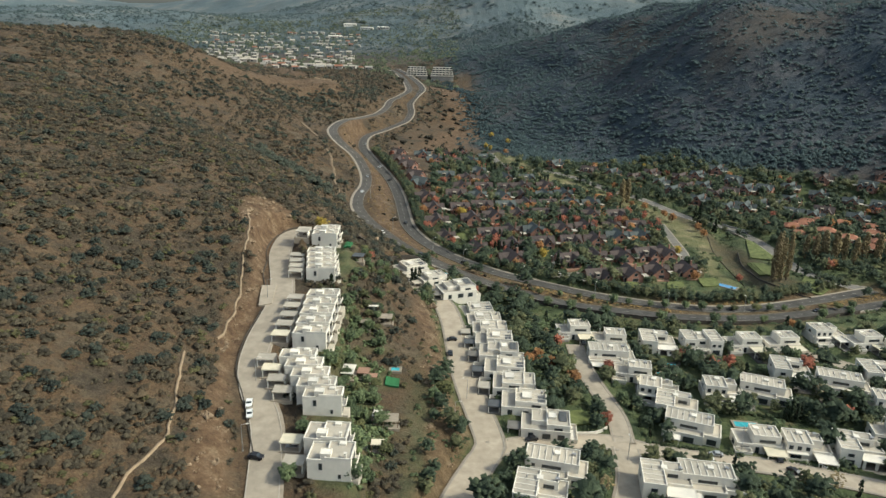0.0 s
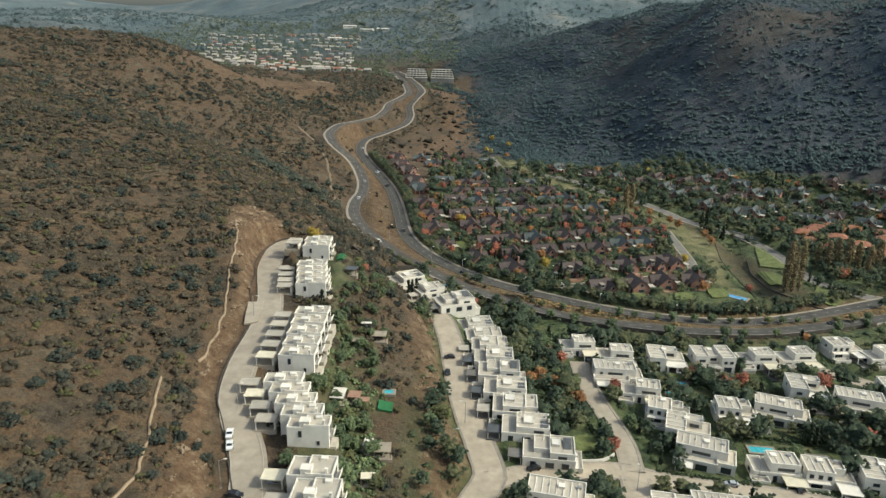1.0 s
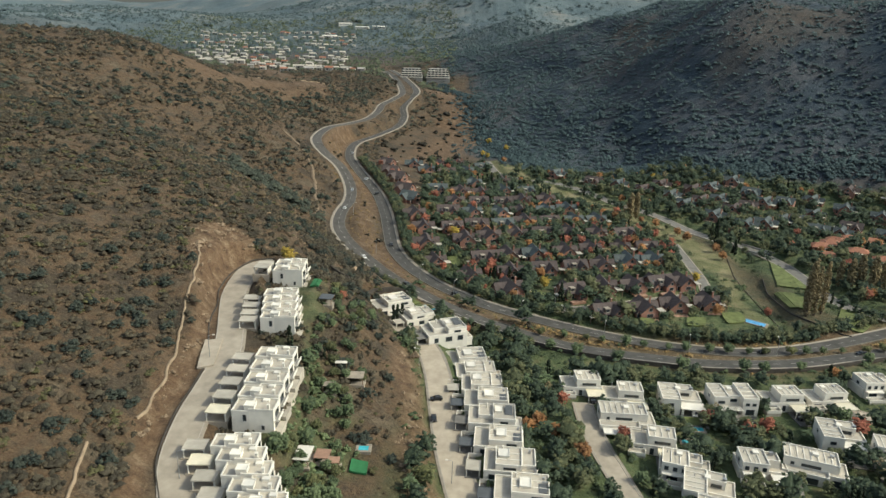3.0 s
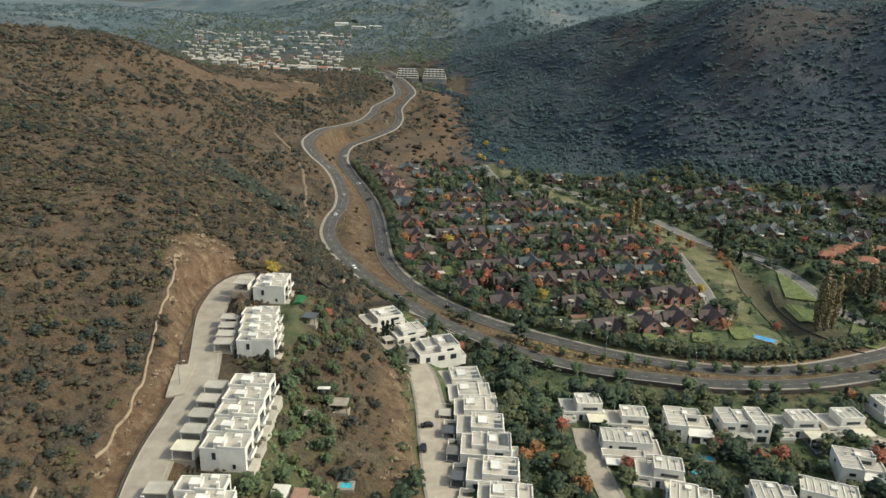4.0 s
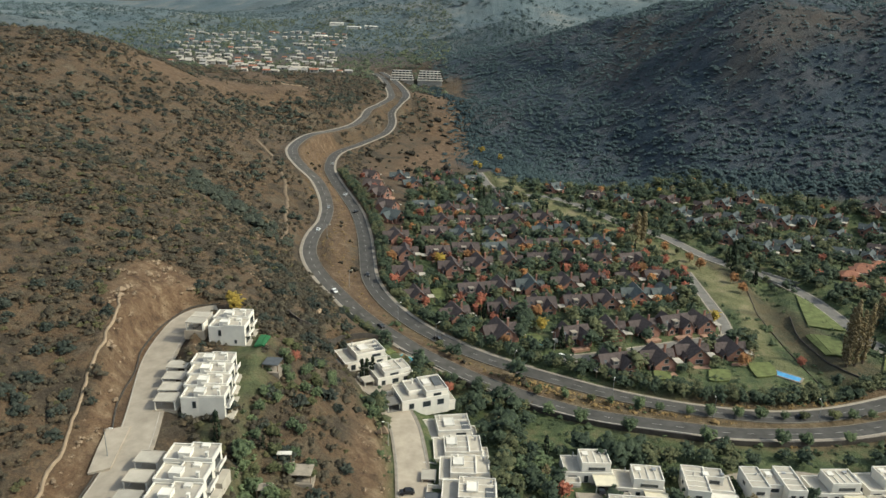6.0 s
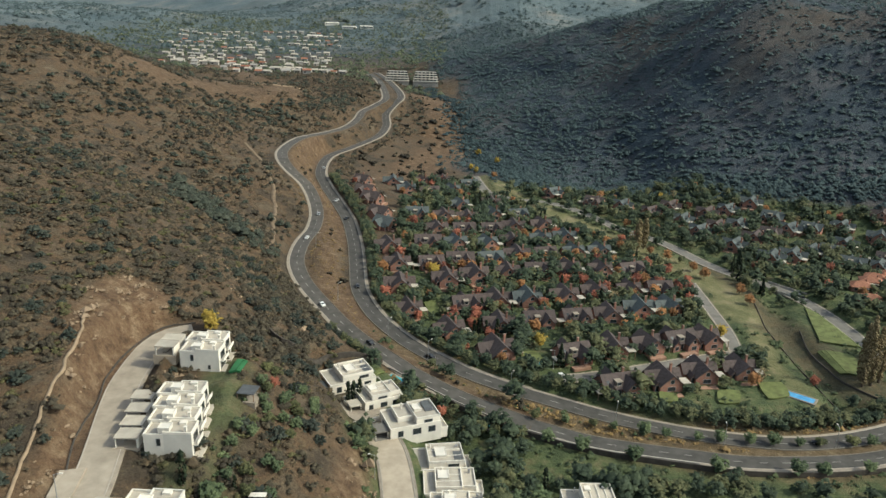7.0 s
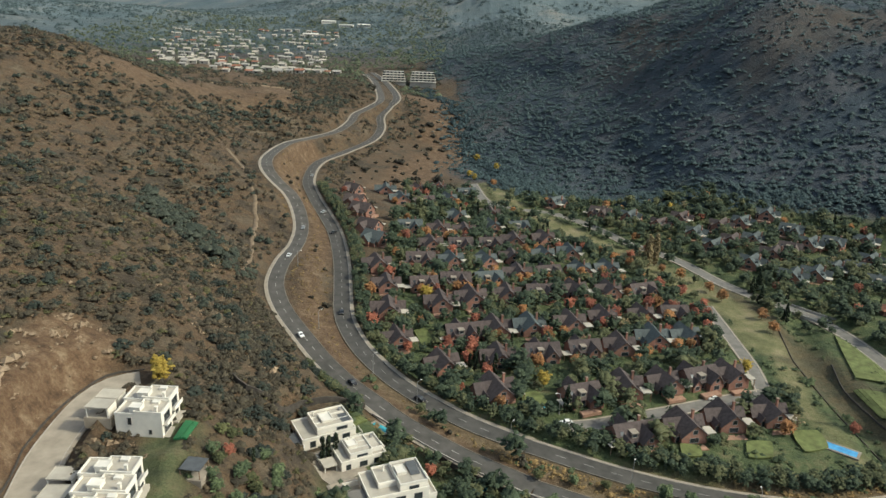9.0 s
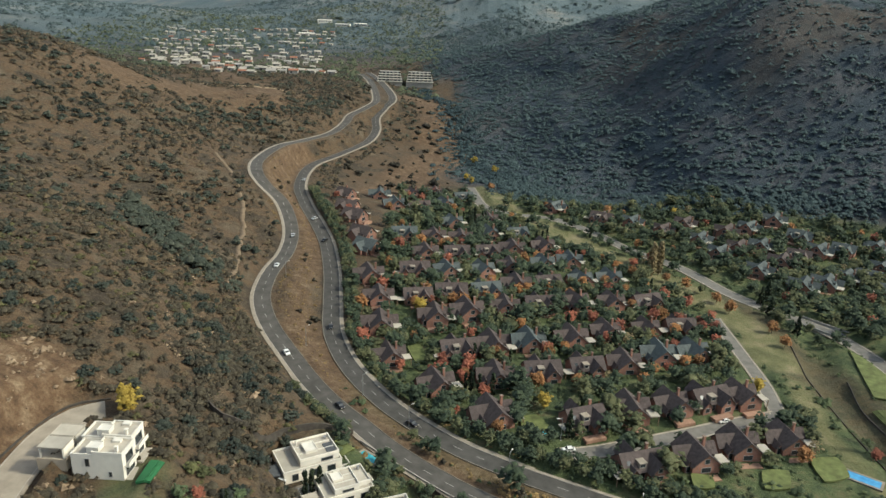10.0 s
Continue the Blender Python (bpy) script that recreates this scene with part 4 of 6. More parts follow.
def canopy(parent, x0, x1, y0, y1, z, mat, posts=True, name="carport_roof"):
    part(name, Shape().box(x0, x1, y0, y1, z, z + 0.22).rim(x0 - 0.05, x1 + 0.05, y0 - 0.05, y1 + 0.05, z + 0.1, z + 0.34, 0.15), mat, parent)
    if posts:
        for x, y in ((x0 + 0.3, y0 + 0.3), (x1 - 0.3, y0 + 0.3), (x0 + 0.3, y1 - 0.3), (x1 - 0.3, y1 - 0.3)):
            part("post", Shape().box(x - 0.13, x + 0.13, y - 0.13, y + 0.13, -3.0, z), MAT_WHITE, parent)


def terrace_house(width, end_wall):
    """Narrow white row house, its long side across the slope; the street is on its -x side."""
    h = thing("row_house", "white rendered flat-roofed row house stepping up the street", "house", "white row houses")
    y0, y1 = -width / 2, width / 2
    white_volume(h, -5.8, -1.0, y0 + 0.02, y1 - 0.02, -4, 5.6, seam=False)
    white_volume(h, -1.0, 5.8, y0, y1 - 0.25, -4, 6.3, seam=False)
    part("stair_tower", Shape().box(-2.3, 0.4, y0 + 0.5, y0 + 3.0, 5.5, 7.5).rim(-2.4, 0.5, y0 + 0.4, y0 + 3.1, 7.4, 7.65, 0.15), MAT_WHITE, h)
    part("roof_upstand", Shape().box(1.6, 3.4, y1 - 1.9, y1 - 0.6, 6.3, 7.0), MAT_WHITE, h)
    part("chimney", Shape().box(3.9, 4.5, y0 + 0.8, y0 + 1.4, 6.3, 7.7).box(3.8, 4.6, y0 + 0.7, y0 + 1.5, 7.7, 7.85), MAT_WHITE, h)
    part("balcony", Shape().box(5.8, 7.0, y0 + 0.5, y1 - 0.8, 2.9, 3.1).box(6.9, 7.0, y0 + 0.5, y1 - 0.8, 3.1, 4.0), MAT_WHITE, h)
    part("terrace", Shape().box(5.8, 7.6, y0 + 0.3, y1 - 0.5, -8, -0.1), MAT_DECK, h)
    window(h, "+x", 5.8, 3.3, 0.0, width * 0.5, 2.1)
    window(h, "+x", 5.8, 0.2, 0.0, width * 0.6, 2.2)
    window(h, "-x", -5.8, 3.4, 0.8, 1.6, 1.3)
    window(h, "-x", -5.8, 0.0, -width * 0.2, 1.1, 2.2)
    if end_wall:
        window(h, "-y", y0, 3.0, -2.2, 0.9, 1.9)
        window(h, "-y", y0, 0.6, 2.8, 0.7, 1.2)
    return prototype(h)


def carport(mat, label):
    c = thing("carport", label, "carport", "carports along the street")
    canopy(c, -2.9, 2.9, -2.3, 2.3, 2.6, mat)
    part("side_wall", Shape().box(2.7, 2.9, -2.0, 2.0, -3, 2.6), MAT_WHITE, c)
    part("paving", Shape().box(-3.4, 3.2, -2.4, 2.4, -3, 0.04), MAT_CONCRETE_ROAD, c)
    return prototype(c)


def flat_roof_ribs(house, x0, x1, y0, y1, z, count, along="y"):
    """Raised seams dividing a flat roof."""
    f = Shape()
    for i in range(1, count):
        u = i / count
        if along == "y":
            f.box(x0 + (x1 - x0) * u - 0.12, x0 + (x1 - x0) * u + 0.12, y0 + 0.3, y1 - 0.3, z + 0.05, z + 0.3)
        else:
            f.box(x0 + 0.3, x1 - 0.3, y0 + (y1 - y0) * u - 0.12, y0 + (y1 - y0) * u + 0.12, z + 0.05, z + 0.3)
    part("roof_rib", f, MAT_WHITE, house)


def trellis(house, x0, x1, y0, y1, z, count):
    """Open slatted shade on posts."""
    for i in range(count):
        x = x0 + (x1 - x0) * (i + 0.5) / count
        part("slat", Shape().box(x - 0.14, x + 0.14, y0, y1, z, z + 0.25), MAT_WHITE, house)
    part("trellis_beam", Shape().box(x0 - 0.2, x1 + 0.2, y0 - 0.1, y0 + 0.25, z - 0.3, z), MAT_WHITE, house)
    for x in (x0, (x0 + x1) / 2, x1):
        part("post", Shape().box(x - 0.16, x + 0.16, y0 - 0.1, y0 + 0.22, -2, z - 0.3), MAT_WHITE, house)


def terrace_rim(house, x0, x1, y0, y1, z):
    """A low walled terrace with a paved floor."""
    part("terrace", Shape().box(x0, x1, y0, y1, -2.0, z), MAT_DECK, house)
    part("terrace_wall", Shape().rim(x0 - 0.1, x1 + 0.1, y0 - 0.1, y1 + 0.1, z - 0.3, z + 0.9, 0.2), MAT_WHITE, house)


def street_house(kind):
    """Low wide white houses of the middle street; the street is on the -x side, the terrace on the +x side."""
    h = thing("courtyard_house", ("low white flat-roofed house with raised roof slab and dark glazing", "low white flat-roofed house with walled entrance court", "low white flat-roofed house with solar panels and grey canopy")[kind], "house", "white street houses")
    right = 8.4
    if kind == 0:
        white_volume(h, -7.6, 8.4, -5.6, 5.6, -3, 2.9)
        white_volume(h, -2.8, 8.0, -4.4, 5.0, 2.8, 4.7)
        part("roof_slab", Shape().box(-0.4, 2.8, -1.8, 2.6, 4.7, 5.4).rim(-0.5, 2.9, -1.9, 2.7, 5.35, 5.6, 0.18), MAT_WHITE, h)
        part("glass_roof", Shape().box(5.0, 7.4, -3.4, 0.8, 4.74, 4.95), MAT_GREY_PANEL, h, "dark glazed roof panel")
        flat_roof_ribs(h, -2.8, 8.0, -4.4, 5.0, 4.7, 3, "x")
        window(h, "-y", -4.4, 3.2, 4.6, 3.2, 0.9)
    elif kind == 1:
        white_volume(h, -7.0, 8.4, -5.8, 5.8, -3, 3.1)
        white_volume(h, -3.6, 4.2, -4.6, 4.8, 3.0, 4.6)
        white_volume(h, 4.2, 8.2, -3.6, 5.2, 3.0, 4.2)
        part("roof_slab", Shape().box(-2.8, 0.4, -0.6, 3.4, 4.6, 5.3).rim(-2.9, 0.5, -0.7, 3.5, 5.25, 5.5, 0.18), MAT_WHITE, h)
        flat_roof_ribs(h, -3.6, 4.2, -4.6, 4.8, 4.6, 3, "x")
        window(h, "-y", -4.6, 3.3, 0.6, 3.6, 0.8)
    else:
        white_volume(h, -7.8, 8.4, -5.6, 5.8, -3, 3.0)
        white_volume(h, 0.6, 8.2, -5.0, 5.0, 2.9, 4.9)
        white_volume(h, -4.4, 0.6, -2.0, 5.4, 2.9, 4.2)
        part("solar_panel", Shape().slab([(4.6, -1.8, 5.2), (7.2, -1.8, 5.2), (7.2, 3.6, 5.7), (4.6, 3.6, 5.7)], 0.1), MAT_GREY_PANEL, h, "dark blue-grey solar panels")
        part("roof_slab", Shape().box(1.2, 3.6, -0.8, 2.6, 4.9, 5.7).rim(1.1, 3.7, -0.9, 2.7, 5.65, 5.9, 0.18), MAT_WHITE, h)
        window(h, "-y", -5.0, 3.3, 4.4, 2.6, 1.0)
    part("chimney", Shape().tube((-1.6, 3.4, 3.0), (-1.6, 3.4, 6.2), 0.3, 0.3, 8), MAT_WHITE, h)
    part("vent", Shape().box(6.2, 6.9, 2.8, 3.5, 4.0, 5.5), MAT_STEEL, h)
    south = -5.8 if kind == 1 else -5.6
    for x, w in ((-4.6, 1.6), (0.6, 2.6), (5.4, 2.2)):
        window(h, "-y", south, 0.3, x, w, 1.9)
    for y in (-3.0, 0.4, 3.4):
        window(h, "+x", right, 0.2, y, 2.2, 2.2)
    window(h, "-x", -7.0 if kind == 1 else -7.6 if kind == 0 else -7.8, 0.1, 2.0, 1.2, 2.1)
    canopy(h, -12.4, -8.0, -4.8, 0.2, 2.3, (MAT_GREY_PANEL, MAT_DECK, MAT_STREET)[kind])
    part("court_wall", Shape().box(-12.2, -7.9, 0.8, 1.0, -2, 1.5).box(-12.2, -12.0, 1.0, 5.4, -2, 1.3).box(-12.2, -7.9, 5.2, 5.4, -2, 1.5), MAT_WHITE, h)
    part("court_paving", Shape().box(-12.6, -7.8, -5.2, 5.6, -2.5, 0.06), MAT_STREET, h, "grey paved entrance court")
    part("rear_terrace", Shape().box(right, right + 2.4, -5.0, 4.6, -3.0, -0.2).rim(right, right + 2.5, -5.1, 4.7, -0.3, 0.7, 0.18), MAT_WHITE, h)
    return prototype(h)


def villa(kind):
    """Detached white houses; the entrance court and flat canopy are on the -y side."""
    h = thing("white_villa", ("white two-storey villa with long strip window and cream front canopy", "white villa with two tall wings and slatted trellis between", "white deep villa with arched car porch beside it",
                              "long white villa with stepped roof terraces and white canopy", "compact white villa with corner tower and bright canopy")[kind], "house", "white villas")
    if kind == 0:
        white_volume(h, -7.6, 6.8, -3.4, 5.4, -2, 3.1)
        white_volume(h, -2.4, 6.4, -2.6, 4.6, 3.0, 6.0)
        terrace_rim(h, -8.6, -3.2, -6.2, -3.5, 1.2)
        canopy(h, 0.8, 7.6, -8.6, -3.5, 2.6, MAT_CREAM)
        flat_roof_ribs(h, -2.4, 6.4, -2.6, 4.6, 6.0, 4)
        window(h, "-y", -2.6, 3.9, 2.2, 5.0, 1.0)
        window(h, "-y", -3.4, 0.2, -5.2, 2.6, 2.3)
        window(h, "-y", -3.4, 0.2, -1.0, 1.2, 2.3)
        window(h, "+x", 6.4, 3.7, 0.4, 2.4, 1.3)
        window(h, "-x", -7.6, 0.6, 1.0, 2.2, 1.5)
        court = (0.4, 7.8, -13.0, -3.6)
    elif kind == 1:
        white_volume(h, -8.2, -2.6, -4.6, 5.6, -2, 6.0)
        white_volume(h, 2.0, 7.6, -6.0, 5.8, -2, 6.4)
        white_volume(h, -2.6, 2.0, -2.6, 5.0, -2, 5.6)
        trellis(h, -7.8, 1.6, -7.6, -4.7, 3.0, 12)
        flat_roof_ribs(h, 2.0, 7.6, -6.0, 5.8, 6.4, 4, "x")
        flat_roof_ribs(h, -8.2, -2.6, -4.6, 5.6, 6.0, 3, "x")
        window(h, "-y", -6.0, 3.9, 3.6, 1.3, 1.1)
        window(h, "-y", -6.0, 3.9, 6.0, 1.3, 1.1)
        window(h, "-y", -6.0, 0.2, 4.8, 3.0, 2.2)
        window(h, "-y", -4.6, 3.8, -5.4, 2.4, 1.1)
        window(h, "-y", -2.6, 3.6, -0.3, 2.4, 1.2)
        window(h, "-y", -4.6, 0.2, -5.4, 2.8, 2.3)
        window(h, "-x", -8.2, 3.7, 0.6, 1.6, 1.1)
        court = (-6.8, 2.0, -13.0, -4.7)
    elif kind == 2:
        white_volume(h, -7.4, -0.8, -6.4, 6.0, -2, 5.9)
        white_volume(h, -0.8, 7.4, -1.6, 6.2, -2, 3.3)
        white_volume(h, -0.8, 4.6, 1.6, 6.0, 3.2, 5.7)
        canopy(h, -0.4, 8.2, -6.8, -1.7, 2.7, MAT_WHITE)
        for x in (-0.4, 3.4, 7.2):
            part("porch_pier", Shape().box(x, x + 0.9, -6.9, -6.6, -1, 2.7), MAT_WHITE, h)
        flat_roof_ribs(h, -7.4, -0.8, -6.4, 6.0, 5.9, 5, "x")
        window(h, "-y", -6.4, 3.6, -4.2, 1.8, 1.1)
        window(h, "-y", -6.4, 0.3, -4.2, 2.6, 2.1)
        window(h, "+x", -0.8, 3.9, -3.0, 2.6, 1.2)
        window(h, "-y", 1.6, 3.7, 2.0, 3.0, 1.2)
        window(h, "-x", -7.4, 3.7, 0.6, 1.4, 1.1)
        court = (-0.4, 8.2, -13.0, -1.7)
    elif kind == 3:
        white_volume(h, -10.0, 6.0, -2.4, 5.6, -2, 5.9)
        white_volume(h, -10.4, 3.0, -6.0, -2.4, -2, 3.1)
        white_volume(h, 3.0, 8.6, -4.8, 4.0, -2, 3.4)
        canopy(h, -9.6, -4.2, -9.8, -6.1, 2.5, MAT_WHITE)
        flat_roof_ribs(h, -10.0, 6.0, -2.4, 5.6, 5.9, 8)
        window(h, "-y", -2.4, 3.8, -2.0, 5.6, 1.0)
        window(h, "-y", -2.4, 3.8, -7.4, 1.0, 1.0)
        window(h, "-y", -6.0, 0.3, -1.6, 3.4, 2.1)
        window(h, "-y", -4.8, 0.4, 5.8, 3.0, 2.1)
        window(h, "+x", 8.6, 0.6, -0.6, 3.0, 1.8)
        window(h, "-x", -10.0, 3.8, 1.6, 1.6, 1.1)
        court = (-10.0, -4.0, -13.0, -6.1)
    else:
        white_volume(h, -6.4, 8.8, -3.4, 5.4, -2, 3.0)
        white_volume(h, -5.8, 2.2, -4.2, 4.4, -2, 5.9)
        white_volume(h, 2.2, 6.2, -0.6, 4.2, 3.0, 5.4)
        canopy(h, 3.0, 9.2, -9.2, -3.6, 2.6, MAT_WHITE)
        part("porch", Shape().box(-5.6, 1.0, -5.8, -4.2, 2.8, 3.1).box(-5.6, -5.3, -5.8, -5.5, -1, 2.8), MAT_WHITE, h)
        terrace_rim(h, -6.2, 0.6, -8.4, -5.8, 0.5)
        flat_roof_ribs(h, -5.8, 2.2, -4.2, 4.4, 5.9, 3)
        for x in (-4.4, -1.8, 0.8):
            window(h, "-y", -4.2, 3.7, x, 1.2, 1.4)
        window(h, "-y", -4.2, 0.2, -2.4, 3.2, 2.3)
        window(h, "+x", 6.2, 3.5, 1.8, 2.2, 1.2)
        window(h, "-x", -5.8, 3.7, 0.6, 1.4, 1.1)
        court = (3.0, 9.2, -13.0, -3.5)
    part("driveway", Shape().box(*court, -2.5, 0.06), MAT_STREET, h, "grey paved driveway before the house")
    part("roof_box", Shape().box(-1.6, 0.2, 1.4, 3.3, 5.4, 6.7), MAT_WHITE, h)
    part("vent", Shape().tube((-4.4, 2.0, 5.0), (-4.4, 2.0, 6.9), 0.16, 0.16, 8), MAT_STEEL, h)
    part("roof_unit", Shape().box(3.6, 4.8, 2.4, 3.4, 5.3 if kind != 0 else 6.0, 6.7), MAT_STEEL, h, "grey roof air unit")
    return prototype(h)


def gable_roof(x0, x1, y0, y1, eave, ridge, along, over=0.5, thick=0.22):
    """Two slopes with an overhang."""
    s = Shape()
    if along == "x":
        m, f = (y0 + y1) / 2, (ridge - eave) / ((y1 - y0) / 2)
        lo = eave - f * over
        s.slab([(x0 - over, y0 - over, lo), (x1 + over, y0 - over, lo), (x1 + over, m, ridge), (x0 - over, m, ridge)], thick)
        s.slab([(x1 + over, y1 + over, lo), (x0 - over, y1 + over, lo), (x0 - over, m, ridge), (x1 + over, m, ridge)], thick)
    else:
        m, f = (x0 + x1) / 2, (ridge - eave) / ((x1 - x0) / 2)
        lo = eave - f * over
        s.slab([(x0 - over, y1 + over, lo), (x0 - over, y0 - over, lo), (m, y0 - over, ridge), (m, y1 + over, ridge)], thick)
        s.slab([(x1 + over, y0 - over, lo), (x1 + over, y1 + over, lo), (m, y1 + over, ridge), (m, y0 - over, ridge)], thick)
    return s


def gabled_body(x0, x1, y0, y1, z0, eave, ridge, along):
    if along == "x":
        m = (y0 + y1) / 2
        v = [(x, y, z) for x in (x0, x1) for y, z in ((y0, z0), (y1, z0), (y1, eave), (m, ridge), (y0, eave))]
    else:
        m = (x0 + x1) / 2
        v = [(x, y, z) for y in (y0, y1) for x, z in ((x1, z0), (x0, z0), (x0, eave), (m, ridge), (x1, eave))]
    return Shape().add(v, [(0, 1, 2, 3, 4)[::-1], (5, 6, 7, 8, 9)] + [(i, (i + 1) % 5, 5 + (i + 1) % 5, 5 + i) for i in range(5)])


def brick_house(roof, kind):
    h = thing("brick_house", "red brick cottage with steep %s roof and front gable" % ("brown shingle" if roof is MAT_ROOF_BROWN else "grey slate"), "house", "brick houses")
    if kind == 0:
        part("wall", gabled_body(-6.2, 6.2, -4.2, 4.2, -1.5, 2.8, 6.1, "x"), MAT_BRICK, h)
        part("main_roof", gable_roof(-6.2, 6.2, -4.2, 4.2, 2.95, 6.35, "x"), roof, h)
        part("gable_wall", gabled_body(0.2, 5.2, -6.4, 0.0, -1.5, 3.0, 5.7, "y"), MAT_BRICK, h)
        part("gable_roof", gable_roof(0.2, 5.2, -6.4, 0.0, 3.1, 5.95, "y"), roof, h)
        part("side_gable_wall", gabled_body(-5.8, -2.6, -5.2, 0.0, -1.5, 2.4, 4.3, "y"), MAT_BRICK, h)
        part("side_gable_roof", gable_roof(-5.8, -2.6, -5.2, 0.0, 2.5, 4.5, "y", 0.35), roof, h)
        part("rear_wall", gabled_body(-3.4, 1.8, 0.0, 6.6, -1.5, 2.6, 5.2, "y"), MAT_BRICK, h)
        part("rear_roof", gable_roof(-3.4, 1.8, 0.0, 6.6, 2.7, 5.45, "y"), roof, h)
        window(h, "-y", -6.4, 3.0, 2.7, 1.2, 1.3)
        window(h, "-y", -6.4, 0.4, 2.7, 2.2, 1.5)
        window(h, "-y", -5.2, 0.6, -4.2, 1.5, 1.4)
        window(h, "-y", -4.2, 0.2, -1.2, 1.3, 2.1)
        part("canopy", Shape().box(-9.6, -6.3, -5.2, -1.4, 2.3, 2.5), MAT_DECK, h, "pale flat carport canopy")
        for x in (-9.4, -6.6):
            part("post", Shape().box(x - 0.1, x + 0.1, -5.0, -4.8, -1.5, 2.3), MAT_TIMBER, h)
        part("flat_dormer", Shape().box(-2.2, -0.2, -3.8, -1.2, 3.2, 4.9).box(-2.4, 0.0, -4.1, -1.2, 4.9, 5.1), MAT_PAVEMENT, h, "dormer with pale flat top")
        window(h, "-y", -3.8, 3.7, -1.2, 1.4, 0.9)
        part("skylight", Shape().slab([(-5.2, -2.9, 4.05), (-4.1, -2.9, 4.05), (-4.1, -1.9, 4.86), (-5.2, -1.9, 4.86)], 0.12), MAT_GLASS, h)
    else:
        part("wall", gabled_body(-4.2, 4.2, -5.6, 5.6, -1.5, 2.8, 6.2, "y"), MAT_BRICK, h)
        part("main_roof", gable_roof(-4.2, 4.2, -5.6, 5.6, 2.95, 6.45, "y"), roof, h)
        part("gable_wall", gabled_body(-7.0, 0.0, -1.8, 3.6, -1.5, 2.8, 5.3, "x"), MAT_BRICK, h)
        part("gable_roof", gable_roof(-7.0, 0.0, -1.8, 3.6, 2.9, 5.55, "x"), roof, h)
        part("side_gable_wall", gabled_body(0.0, 6.4, 0.2, 4.6, -1.5, 2.5, 4.7, "x"), MAT_BRICK, h)
        part("side_gable_roof", gable_roof(0.0, 6.4, 0.2, 4.6, 2.6, 4.95, "x"), roof, h)
        part("porch_wall", gabled_body(-5.8, -3.6, -4.4, -1.0, -1.5, 2.2, 3.6, "y"), MAT_BRICK, h)
        part("porch_roof", gable_roof(-5.8, -3.6, -4.4, -1.0, 2.3, 3.8, "y", 0.3), roof, h)
        window(h, "-y", -5.6, 3.2, 0.0, 1.4, 1.4)
        window(h, "-y", -5.6, 0.5, 0.0, 2.8, 1.5)
        window(h, "-y", -4.4, 0.2, -4.7, 1.2, 2.0)
        window(h, "-y", 0.2, 0.6, 5.3, 1.3, 1.3)
        part("canopy", Shape().box(4.3, 7.6, -5.0, -1.0, 2.4, 2.6), MAT_DECK, h, "pale flat carport canopy")
        for y in (-4.8, -1.2):
            part("post", Shape().box(7.2, 7.4, y - 0.1, y + 0.1, -1.5, 2.4), MAT_TIMBER, h)
        part("dormer", gabled_body(1.2, 3.7, -3.2, -1.0, 3.4, 4.5, 5.3, "x"), roof, h, "small roof dormer")
        part("skylight", Shape().slab([(3.3, -5.0, 3.95), (3.3, -3.9, 3.95), (2.4, -3.9, 4.7), (2.4, -5.0, 4.7)], 0.12), MAT_GLASS, h)
    part("chimney", Shape().box(2.6, 3.3, 1.2, 1.9, 3.2, 7.0).box(2.5, 3.4, 1.1, 2.0, 7.0, 7.2), MAT_BRICK, h)
    part("terrace", Shape().box(-4.0, 3.0, -9.0, -6.5, -1.0, 0.08), MAT_CLAY_DECK, h, "reddish paved front terrace")
    return prototype(h)


def clay_house():
    h = thing("clay_roof_house", "low house with hipped terracotta tile roof", "house", "terracotta-roofed houses")
    part("wall", Shape().box(-6, 6, -4.5, 4.5, -1.5, 3.2), MAT_BRICK, h)
    o = 0.7
    a, b, c, d = (-6 - o, -4.5 - o, 3.1), (6 + o, -4.5 - o, 3.1), (6 + o, 4.5 + o, 3.1), (-6 - o, 4.5 + o, 3.1)
    p, q = (-2, 0, 5.7), (2, 0, 5.7)
    part("roof", Shape().slab([a, b, q, p], 0.2).slab([c, d, p, q], 0.2).slab([b, c, q], 0.2).slab([d, a, p], 0.2), MAT_ROOF_CLAY, h)
    for x in (-3.5, 0.0, 3.5):
        window(h, "-y", -4.5, 0.8, x, 1.6, 1.4)
    part("porch", Shape().box(-3, 3, -6.4, -4.5, 2.6, 2.8), MAT_CREAM, h)
    part("chimney", Shape().box(2.6, 3.2, 0.8, 1.4, 4.2, 6.6), MAT_BRICK, h)
    return prototype(h)


def town_house(roof):
    h = thing("distant_house", "small pale distant house among trees", "house", "distant town houses")
    part("wall", Shape().box(-5, 5, -4, 4, -4, 4.4), MAT_CONCRETE, h)
    part("roof", gable_roof(-5, 5, -4, 4, 4.4, 6.0, "x"), roof, h)
    part("window", Shape().box(-3.2, -0.8, -4.05, -3.9, 1.2, 3.0), MAT_GLASS, h)
    return prototype(h)


